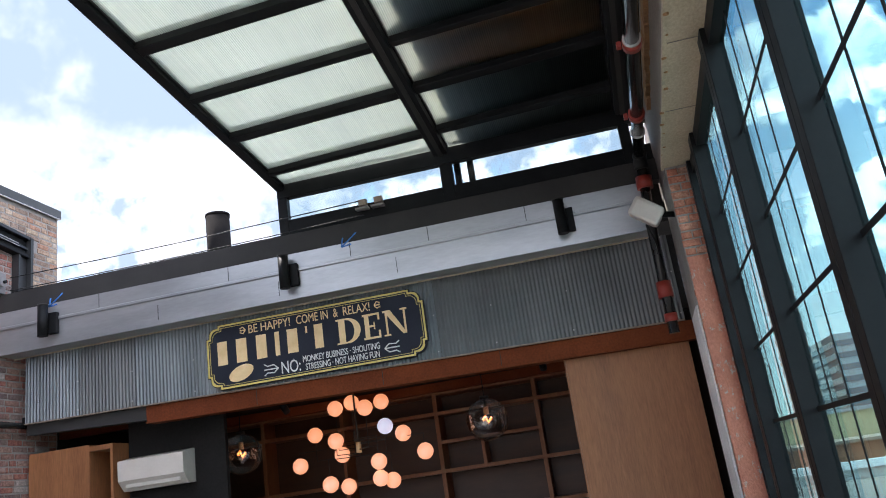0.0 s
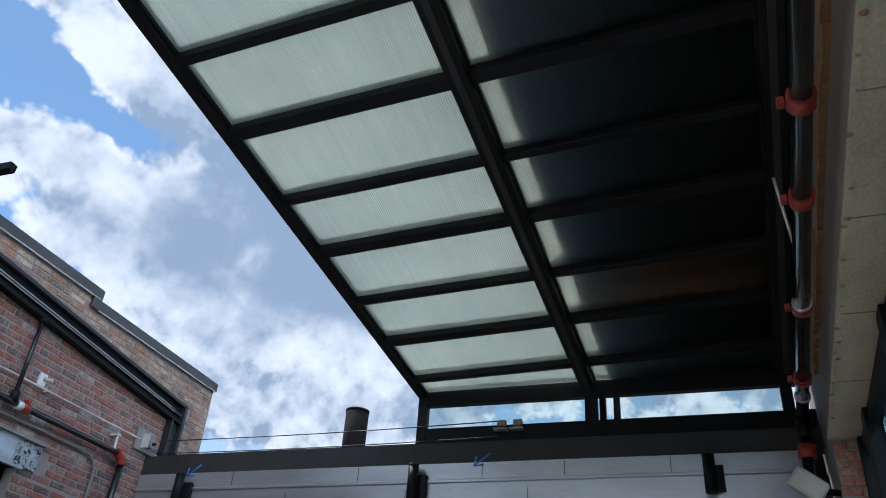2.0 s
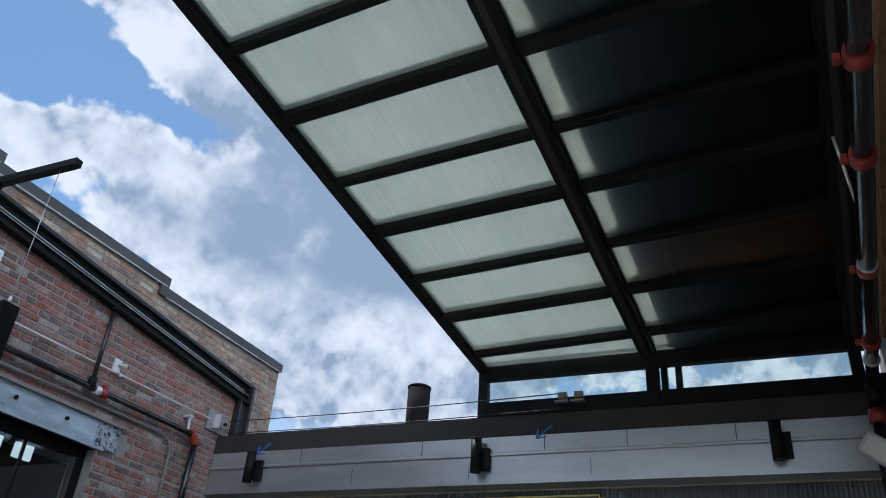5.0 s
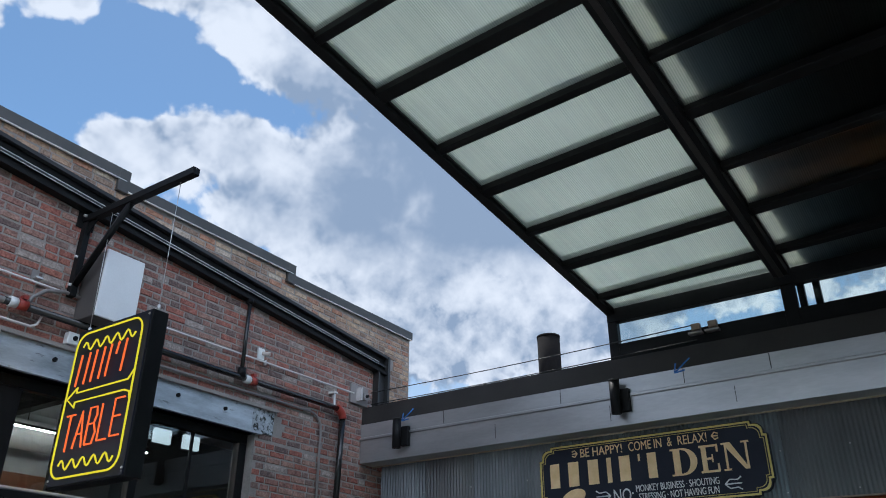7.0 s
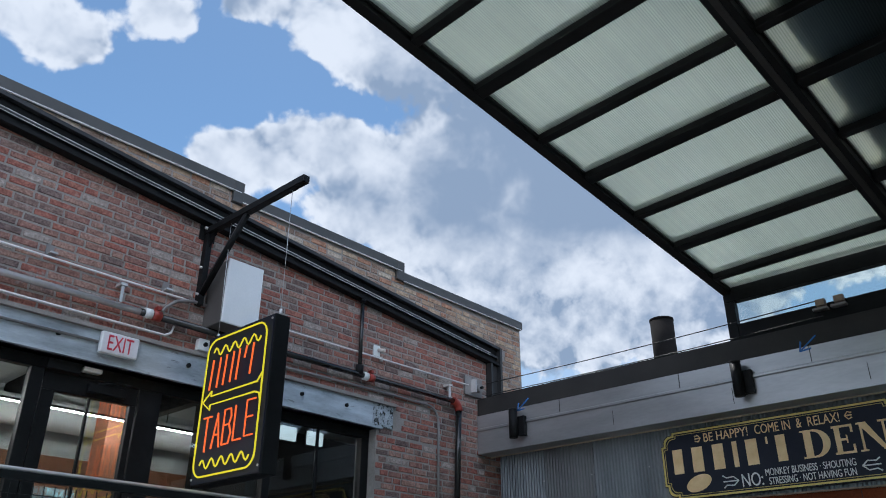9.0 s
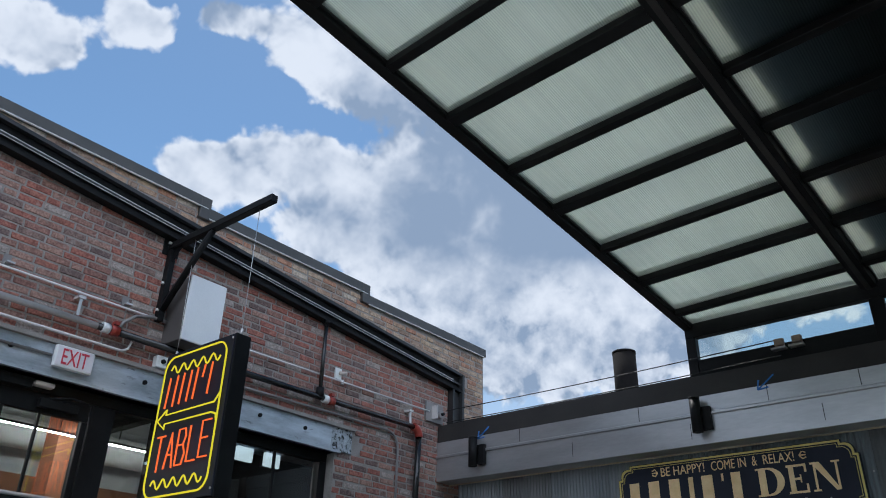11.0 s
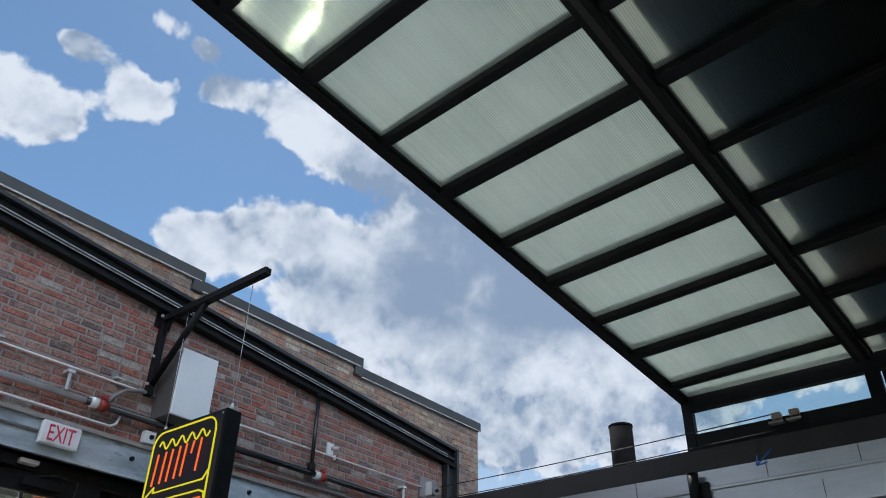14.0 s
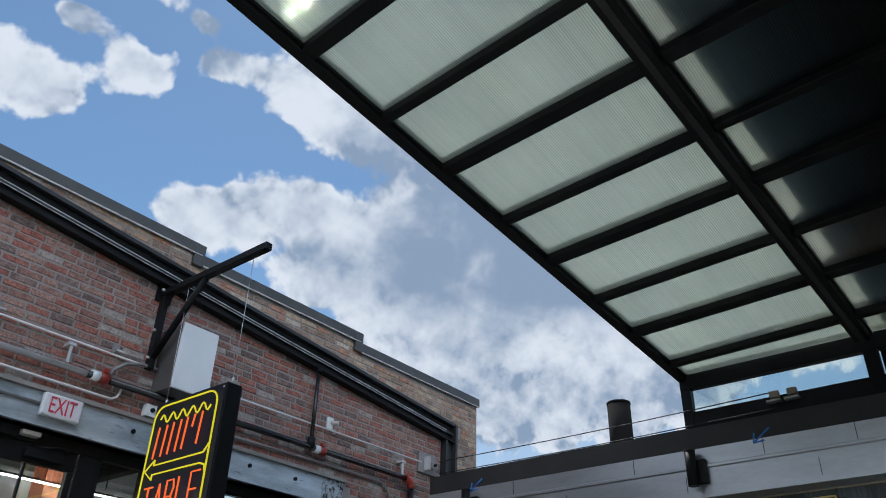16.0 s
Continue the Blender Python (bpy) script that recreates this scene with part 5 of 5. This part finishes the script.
sign = thing("painted_sign", (-2.67, SY, SZ0), "black shaped board with gold border and lettering", "sign")
part("board", prism(bmesh.new(), board(0.0), SY, SY + 0.05), M_NAVY, sign)
bm = bmesh.new()
for inset, w in ((0.006, 0.017), (0.036, 0.004)):
    a, c = board(inset), board(inset + w)
    n = len(a)
    rings = [[bm.verts.new((x, y, z)) for x, z in pts] for pts, y in ((a, SY - 0.001), (a, SY - 0.006), (c, SY - 0.006), (c, SY - 0.001))]
    for ra, rb in zip(rings, rings[1:]):
        for i in range(n):
            bm.faces.new((ra[i], ra[(i + 1) % n], rb[(i + 1) % n], rb[i]))
bmesh.ops.recalc_face_normals(bm, faces=bm.faces)
part("border", bm, M_YELLOW, sign, "gilt border line")


def sx(f):
    return SX0 + f * (SX1 - SX0)


def sz(f):
    return SZ1 - f * (SZ1 - SZ0)


LY = SY - 0.002
words = [("BE HAPPY!", 0.205, 0.40), ("COME IN", 0.43, 0.575), ("&", 0.60, 0.62), ("RELAX!", 0.645, 0.765)]
for w, a, b in words:
    part("lettering", letters(w, sx(a), sx(b), sz(0.215), sz(0.085), LY), M_GOLD, sign)


def serif(ch, x0, x1, z0, z1):
    """Roman capital with thick and thin strokes and slab feet."""
    w, h = x1 - x0, z1 - z0
    tk, tn, s = 0.30 * h, 0.075 * h, 0.06 * h
    bm = bmesh.new()
    deep = [0.006]

    def bar(a, b, lo, hi):
        deep[0] += 0.0007
        box(bm, x0 + a, x0 + b, LY - deep[0], LY, z0 + lo, z0 + hi)
    tk = min(tk, 0.26 * w)
    if ch == "E":
        bar(0.1 * w, 0.1 * w + tk, 0, h)
        for lo in (0, h - tn):
            bar(0, w * 0.96, lo, lo + tn)
        bar(0.1 * w + tk, 0.66 * w, 0.5 * h - tn / 2, 0.5 * h + tn / 2)
        bar(0.90 * w, w, 0, 0.30 * h)
        bar(0.90 * w, w, 0.72 * h, h)
        bar(0.64 * w, 0.70 * w, 0.36 * h, 0.64 * h)
    elif ch == "N":
        for a in (0.10 * w, 0.84 * w):
            bar(a, a + tn, 0, h)
        bar(0, 0.26 * w, 0, s)
        bar(0.72 * w, w, h - s, h)
        bar(0, 0.24 * w, h - s, h)
        prism(bm, [(x0 + 0.04 * w, z1), (x0 + 0.04 * w + tk * 1.1, z1), (x0 + 0.84 * w + tn, z0), (x0 + 0.84 * w - 0.3 * tk, z0)], LY - 0.012, LY)
    else:
        bar(0.1 * w, 0.1 * w + tk, 0, h)
        bar(0, 0.5 * w, 0, s)
        bar(0, 0.5 * w, h - s, h)
        arc = [radians(-90 + 180 * k / 16) for k in range(17)]
        cx, cz = x0 + 0.45 * w, z0 + h / 2
        outer = [(cx + 0.55 * w * math.cos(t), cz + 0.5 * h * math.sin(t)) for t in arc]
        inner = [(cx + (0.55 * w - tk) * math.cos(t), cz + (0.5 * h - tn) * math.sin(t)) for t in arc]
        for k in range(16):
            prism(bm, [outer[k], outer[k + 1], inner[k + 1], inner[k]], LY - 0.006, LY)
    return bm


for ch, a, e in (("D", 0.607, 0.715), ("E", 0.727, 0.802), ("N", 0.817, 0.925)):
    part("lettering", serif(ch, sx(a), sx(e), sz(0.64), sz(0.265)), M_GOLD, sign)
widths = (0.066, 0.072, 0.07, 0.03, 0.07, 0.012, 0.056)
f = 0.045
for i, w in enumerate(widths):     # first word as plain bars
    top = 0.27
    bot = 0.63 if i != 5 else 0.37
    part("lettering_bar", boxes((sx(f + 0.12 * w), sx(f + 0.8 * w), SY - 0.008, SY - 0.002, sz(bot), sz(top))), M_GOLD, sign)
    f += w + 0.0225
part("lettering", letters("NO:", sx(0.345), sx(0.432), sz(0.915), sz(0.735), LY), M_LETTER, sign)
part("lettering", letters("MONKEY BUSINESS \u00b7 SHOUTING", sx(0.445), sx(0.79), sz(0.80), sz(0.705), LY), M_LETTER, sign)
part("lettering", letters("STRESSING \u00b7 NOT HAVING FUN", sx(0.455), sx(0.785), sz(0.92), sz(0.825), LY), M_LETTER, sign)
for x, d in ((0.33, -1), (0.81, 1)):
    bm = bmesh.new()
    for k in (-1, 0, 1):
        tube(bm, [(sx(x), SY - 0.004, sz(0.815)), (sx(x + 0.02 * d), SY - 0.004, sz(0.815 + 0.06 * k)), (sx(x + 0.05 * d), SY - 0.004, sz(0.815 + 0.05 * k)), (sx(x + 0.065 * d), SY - 0.004, sz(0.815 + 0.085 * k))], 0.006, 6)
    part("flourish", bm, M_LETTER, sign)
for x, d in ((0.19, -1), (0.785, 1)):
    bm = bmesh.new()
    for k in (-1, 0, 1):
        tube(bm, [(sx(x), SY - 0.004, sz(0.15)), (sx(x + 0.012 * d), SY - 0.004, sz(0.15 + 0.05 * k)), (sx(x + 0.026 * d), SY - 0.004, sz(0.15 + 0.03 * k))], 0.006, 6)
    part("flourish", bm, M_GOLD, sign)
bm = bmesh.new()
prism(bm, [(sx(0.158) + 0.13 * math.cos(k * math.tau / 28), sz(0.79) + 0.075 * math.sin(k * math.tau / 28) + 0.03 * math.cos(k * math.tau / 28)) for k in range(28)], SY - 0.006, SY - 0.002)
part("oval", bm, M_GOLD, sign, "plain gold oval")

# ---- east side fittings ----
def px(y):
    return 0.37 + SK * y


pipe = thing("fire_main", (0.6, 3, 4.05), "black fire main with red couplings under the roof", "pipe")
part("run", tube(bmesh.new(), [(px(-4.5), -4.5, 4.05), (px(6.95), 6.95, 4.05)], 0.049, 14), M_PIPE, pipe)
for y in (0.9, 2.1, 3.0, 3.75, 4.95, 6.1):
    c = part("coupling", tube(bmesh.new(), [(px(y) - 0.002, y - 0.045, 4.05), (px(y) + 0.002, y + 0.04, 4.05)], 0.064, 14), M_REDP, pipe, "red pipe coupling")
    part("coupling_bolt", boxes((px(y) - 0.10, px(y) - 0.07, y - 0.02, y + 0.02, 4.03, 4.07)), M_REDP, c)
for y in (2.3, 4.9, 6.45):
    part("clamp_ring", tube(bmesh.new(), [(px(y) - 0.0005, y - 0.012, 4.05), (px(y) + 0.0005, y + 0.012, 4.05)], 0.062, 14), M_STEEL, pipe)
bend = [(0.685, 6.93 + 0.12 * math.sin(radians(a)), 3.93 + 0.12 * math.cos(radians(a))) for a in range(0, 91, 15)]
part("elbow", tube(bmesh.new(), bend, 0.062, 14), M_BLACK, pipe)
part("drop", tube(bmesh.new(), [(0.685, 7.05, 3.94), (0.66, 7.08, 3.45), (0.65, 7.1, 2.45)], 0.045, 14), M_PIPE, pipe)
part("coupling", tube(bmesh.new(), [(0.684, 7.055, 3.86), (0.678, 7.06, 3.75)], 0.072, 14), M_REDP, pipe)
part("coupling", tube(bmesh.new(), [(0.652, 7.1, 2.90), (0.651, 7.1, 2.76)], 0.066, 14), M_REDP, pipe)
part("sprinkler_stub", tube(bmesh.new(), [(0.651, 7.1, 2.62), (0.651, 7.1, 2.55)], 0.056, 14), M_REDP, pipe)
for y in (4.3,):
    part("hanger", tube(bmesh.new(), [(px(y) - 0.03, y, 4.10), (px(y) - 0.10, y - 0.25, 4.42)], 0.009, 6), M_STEEL, pipe)
speaker = thing("loudspeaker", (0.6, 6.6, 3.4), "beige plastic loudspeaker on the brick pier", "loudspeaker")
bm = boxes((-0.13, 0.13, -0.09, 0.09, -0.085, 0.085), bevel=0.03)
bm.transform(pose(0.60, 6.6, 3.40, 10, 38, 0))
part("cabinet", bm, M_BONE, speaker)
part("mount", tube(bmesh.new(), [(0.66, 6.6, 3.36), (0.82, 6.62, 3.34)], 0.025, 10), M_BLACK, speaker)
part("cable", tube(bmesh.new(), [(0.58, 6.65, 3.30), (0.64, 6.8, 3.18), (0.66, 6.95, 3.12)], 0.01, 6), M_BLACK, speaker)

# ---- in the den ----
def cabinet(x0, x1, y0, y1, z1, label):
    c = thing("tall_cabinet", ((x0 + x1) / 2, (y0 + y1) / 2, 0), label, "cabinet", group="den cabinets")
    part("front_panel", boxes((x0, x1, y0, y0 + 0.03, 0.02, z1), bevel=0.002), M_WOOD, c)
    part("side_panel", boxes((x0, x0 + 0.03, y0 + 0.031, y1, 0.02, z1)), M_WOOD, c)
    part("side_panel", boxes((x1 - 0.03, x1, y0 + 0.031, y1, 0.02, z1)), M_WOOD, c)
    part("top_panel", boxes((x0 + 0.031, x1 - 0.031, y0 + 0.031, y1, z1 - 0.03, z1)), M_WOOD, c)
    return c


cabinet(-6.0, -5.29, 7.62, 8.3, 2.41, "tall oak cabinet end beside the den opening")
nook = thing("open_shelf", (-5.1, 7.9, 0), "narrow open oak shelf bay", "shelf")
part("side_panel", boxes((-5.05, -5.02, 7.62, 8.3, 0.02, 2.39)), M_WOOD, nook)
part("back_panel", boxes((-5.288, -5.051, 8.25, 8.3, 0.02, 2.39)), M_WALNUT, nook)
part("top_panel", boxes((-5.288, -5.051, 7.62, 8.249, 2.34, 2.39)), M_WOOD, nook)
part("shelf", boxes((-5.288, -5.051, 7.64, 8.249, 1.2, 1.23)), M_WOOD, nook)
panel = thing("sliding_panel", (0.22, 7.62, 0), "large plain oak panel closing part of the den", "panel")
part("board", boxes((-0.32, 0.80, 7.60, 7.64, 0.01, 2.485), bevel=0.002), M_WOOD, panel)
part("edge_strip", boxes((-0.335, -0.321, 7.595, 7.645, 0.01, 2.485)), M_WOOD, panel)
ac = thing("air_conditioner", (-4.5, 7.95, 2.1), "white wall mounted air conditioner, shut", "air conditioner")
# white body given the duller M_BONE: the den's shade put into its colour
part("body", prism(bmesh.new(), [(7.62, 1.99), (7.62, 2.19), (7.86, 2.23), (7.86, 1.89), (7.72, 1.89)], -4.97, -4.24, "x"), M_BONE, ac)
part("flap", boxes((-4.90, -4.3, 7.655, 7.668, 1.92, 1.97)), M_BONE, ac)
solid("ac_wall", boxes((-5.0, -3.9, 7.87, 7.93, 0, 2.69)), M_DARK, "dark partition behind the air conditioner", "wall", kind="structure")

shelves = thing("wall_shelving", (-2.6, 10.4, 0), "dark walnut shelving covering the den back wall", "shelving")
part("back_panel", boxes((-5.9, 0.8, 10.66, 10.7, 0.02, 2.66)), M_WALNUT, shelves)
for x in (-5.9, -4.62, -3.5, -2.22, -0.92, 0.76):
    part("upright", boxes((x, x + 0.05, 10.3, 10.659, 0.02, 2.66)), M_WOOD, shelves)
for z in (0.6, 1.12, 1.64, 2.36, 2.62):
    part("shelf", boxes((-5.849, 0.759, 10.28, 10.658, z, z + 0.045)), M_WOOD, shelves)

part("shelf", boxes((-2.169, -0.921, 10.29, 10.658, 2.0, 2.04)), M_WOOD, shelves)
part("divider", boxes((-1.66, -1.62, 10.3, 10.658, 1.686, 1.999)), M_WOOD, shelves)
chand = thing("chandelier", (-2.85, 9.0, 2.1), "brass chandelier with many warm opal globes", "chandelier")
part("stem", tube(bmesh.new(), [(-2.85, 9.0, 2.70), (-2.85, 9.0, 1.98)], 0.012, 8), M_BRONZE, chand)
part("canopy", tube(bmesh.new(), [(-2.85, 9.0, 2.70), (-2.85, 9.0, 2.66)], 0.06, 16), M_BRONZE, chand)
part("hub", tube(bmesh.new(), [(-2.85, 9.0, 2.10), (-2.85, 9.0, 1.98)], 0.03, 12), M_GOLD, chand)
GLOBES = [
    (-3.085, 2.513),
    (-2.883, 2.551),
    (-2.727, 2.471),
    (-2.529, 2.509),
    (-2.513, 2.229),
    (-2.311, 2.121),
    (-3.359, 2.250),
    (-3.112, 2.149),
    (-3.051, 1.988),
    (-3.566, 1.931),
    (-3.222, 1.683),
    (-3.012, 1.633),
    (-2.629, 1.855),
    (-2.628, 1.672),
    (-2.491, 1.631),
    (-2.082, 1.891),
]
for k, (x, z) in enumerate(GLOBES):
    y = 9.0 + 0.22 * math.sin(k * 2.4)
    s = y / 9.0
    x, z = x * s, 1.48 + (z - 1.48) * s
    g = part("globe", ball(bmesh.new(), (x, y, z), 0.09), M_BULB_W if k == 4 else M_BULB, chand, "cool white globe" if k == 4 else "")
    zr = 2.04 + 0.1 * math.sin(k * 1.7)
    part("rod", tube(bmesh.new(), [(-2.85, 9.0, zr), (x, y, zr), (x, y, z)], 0.005, 6), M_BRONZE, g)
for x, z in ((-4.28, 2.17), (-1.34, 2.12)):
    pend = thing("globe_pendant", (x, 9.0, z), "clear glass globe pendant with glowing filament", "pendant lamp", group="den globe pendants")
    part("globe", ball(bmesh.new(), (x, 9.0, z), 0.235, 28, 16), M_GLOBE, pend).visible_shadow = False
    part("cord", tube(bmesh.new(), [(x, 9.0, z + 0.10), (x, 9.0, 2.70)], 0.006, 6), M_BLACK, pend)
    part("socket", tube(bmesh.new(), [(x, 9.0, z + 0.06), (x, 9.0, z + 0.14)], 0.03, 10), M_GOLD, pend)
    part("cap", tube(bmesh.new(), [(x, 9.0, z + 0.225), (x, 9.0, z + 0.26)], 0.05, 12), M_BRONZE, pend)
    part("bulb", ball(bmesh.new(), (x, 9.0, z), 0.085, 16, 10, 0.75), M_GLOBE, pend).visible_shadow = False
    part("filament", tube(bmesh.new(), [(x - 0.05, 9.0, z), (x - 0.02, 9.0, z + 0.04), (x + 0.01, 9.0, z - 0.03), (x + 0.05, 9.0, z + 0.02)], 0.014, 6), M_FILAMENT, pend)
for x in (-4.9, -3.5, -0.6):
    rig = thing("ceiling_spot", (x, 8.5, 2.6), "small black spot lamp under the den ceiling", "spot lamp", group="den ceiling spots")
    part("stem", tube(bmesh.new(), [(x, 8.5, 2.70), (x, 8.5, 2.6)], 0.012, 8), M_BLACK, rig)
    part("head", tube(bmesh.new(), [(x, 8.46, 2.6), (x, 8.58, 2.52)], 0.04, 12), M_BLACK, rig)

# ---- bricks, last ----
COURSE, LONG, HIGH = 0.0677, 0.213, 0.0525


def brick_mesh(name, length, material, seed, across):
    """One brick, a little uneven; across: 'y' for a wall facing +x, 'x' for one facing -y."""
    rnd = random.Random(seed)
    bm = bmesh.new()
    rings = []
    for inset, out in ((0.0, -0.012), (0.0, -0.0045), (0.0055, 0.0)):    # worn, rounded arrises
        ring = []
        for sa, sb in ((-1, -1), (1, -1), (1, 1), (-1, 1)):
            a, c = sa * (length / 2 - inset) + rnd.uniform(-0.004, 0.004), sb * (HIGH / 2 - inset) + rnd.uniform(-0.0035, 0.0035)
            d = out + rnd.uniform(-0.0012, 0.0012)
            ring.append(bm.verts.new((d, a, c) if across == "y" else (a, -d, c)))
        rings.append(ring)
    for lo, hi in zip(rings, rings[1:]):
        for i in range(4):
            bm.faces.new((lo[i], lo[(i + 1) % 4], hi[(i + 1) % 4], hi[i]))
    bm.faces.new(rings[-1])
    bmesh.ops.recalc_face_normals(bm, faces=bm.faces)
    if across == "y" and bm.faces[-1].normal.x < 0 or across == "x" and bm.faces[-1].normal.y > 0:
        bmesh.ops.reverse_faces(bm, faces=bm.faces)
    return finish(name, bm, material)


def lay(y0, y1, z0, z1, free):
    """Running bond over a stretch: centre, height and length of each brick that free() allows."""
    out = []
    rows = int((z1 - z0) / COURSE)
    for r in range(rows):
        z = z0 + (r + 0.5) * COURSE
        y = y0 - (LONG / 2 if r % 2 else 0) + 0.021 * ((r * 7) % 5)
        rnd = random.Random(r * 31 + int(y0 * 10))
        while y < y1 - 0.03:
            step = LONG * (rnd.uniform(0.92, 1.06) if rnd.random() < 0.82 else rnd.uniform(0.5, 0.62))
            a, b = max(y, y0), min(y + step, y1)
            if b - a > 0.05 and free((a + b) / 2, z, a, b):
                out.append(((a + b) / 2, z + 0.003 * math.sin(y * 3.1 + r), b - a - 0.017))
            y += step
    return out


def top_at(y):
    return [z for a, b, z in STEPS if a <= y <= b + 0.01][0] - 0.12


def above(y, z):
    return z > lean(y, 4.60) or y > 7.59


def lower_free(y, z, a, b):
    if z > lean(y, 4.63) and y < 7.42:
        return False
    if y >= 7.38 and z > 4.1:
        return False
    return not (z < 3.76 and a < 5.82 and z > 3.44) and not (z < 3.45 and a < OPEN_B)


def upper_free(y, z, a, b):
    if z > top_at(min(y, 8.1)) - 0.01:
        return False
    return z > lean(y, 4.77) if y < 7.6 else a > 7.585


def build_bricks(owner, rows, stem, m_one, m_joined, centre):
    rows = sorted(rows, key=lambda r: abs(r[0] - centre[0]) + abs(r[1] - centre[1]))
    meshes = [brick_mesh(stem, LONG - 0.017, m_one, s, "y") for s in range(6)]
    for k, (y, z, length) in enumerate(rows[:300]):
        ob = new(stem, meshes[k % 6])
        ob.parent = owner
        ob.matrix_parent_inverse = BASE[owner].inverted()
        ob.location = (WX + 0.003 * math.sin(k * 12.9898), y, z)
        ob.scale = (1, length / (LONG - 0.017), 1)
    verts, faces = [], []
    rnd = random.Random(5)
    for y, z, length in rows[300:]:
        n, out = len(verts), rnd.uniform(-0.003, 0.003)
        for inset, dx in ((0.0, -0.012), (0.0, -0.0045), (0.0055, 0.0)):
            for sy, sz_ in ((-1, -1), (1, -1), (1, 1), (-1, 1)):
                verts.append((WX + dx + out + rnd.uniform(-0.001, 0.001), y + sy * (length / 2 - inset) + rnd.uniform(-0.004, 0.004), z + sz_ * (HIGH / 2 - inset) + rnd.uniform(-0.0035, 0.0035)))
        for k in (0, 4):
            faces += [(n + k + i, n + k + (i + 1) % 4, n + k + 4 + (i + 1) % 4, n + k + 4 + i) for i in range(4)]
        faces.append((n + 8, n + 9, n + 10, n + 11))
    if verts:
        me = bpy.data.meshes.new("brickwork")
        me.from_pydata(verts, [], faces)
        me.materials.append(m_joined)
        ob = new("brickwork", me)
        ob.parent = owner
        ob.matrix_parent_inverse = BASE[owner].inverted()
        tagged(ob, kind="stuff")


lower = lay(-0.6, 7.40, 3.40, 5.35, lower_free) + lay(OPEN_B, 8.12, 1.35, 4.1, lambda y, z, a, b: not (z > 3.40 and y < 7.40) and not (z < 3.45 and a < OPEN_B))
build_bricks(wall_west, lower, "brick", M_BRICK, M_BRICK_J, (4.6, 4.3))
parapet = thing("parapet", (WX, 4, 5.0), "tan brick parapet above the black channel", "wall", kind="structure")
part("mortar_bed", boxes((WX - 0.02, WX - 0.005, 7.6, 8.125, 4.0, 5.19)), M_MORTAR, parapet)
build_bricks(parapet, lay(-0.6, 8.12, 4.08, 5.45, upper_free), "brick", M_TAN, M_TAN_J, (5.5, 5.2))
heads = [brick_mesh("brick", 0.13, M_ORANGE, s + 20, "x") for s in range(4)]
bats = [brick_mesh("brick", 0.076, M_ORANGE, s + 30, "x") for s in range(4)]
for r in range(int(3.68 / COURSE)):
    flip = r % 2 == 0
    for k, me in enumerate((heads[r % 4], bats[r % 4])):
        ob = new("brick", me)
        ob.parent = wall_east
        ob.matrix_parent_inverse = BASE[wall_east].inverted()
        off = (0.075 if flip else 0.165) if k == 0 else (0.19 if flip else 0.05)
        ob.location = (ex(6.48) + off + 0.003 * math.sin(r * 5.1 + k), 6.474, 0.03 + (r + 0.5) * COURSE)
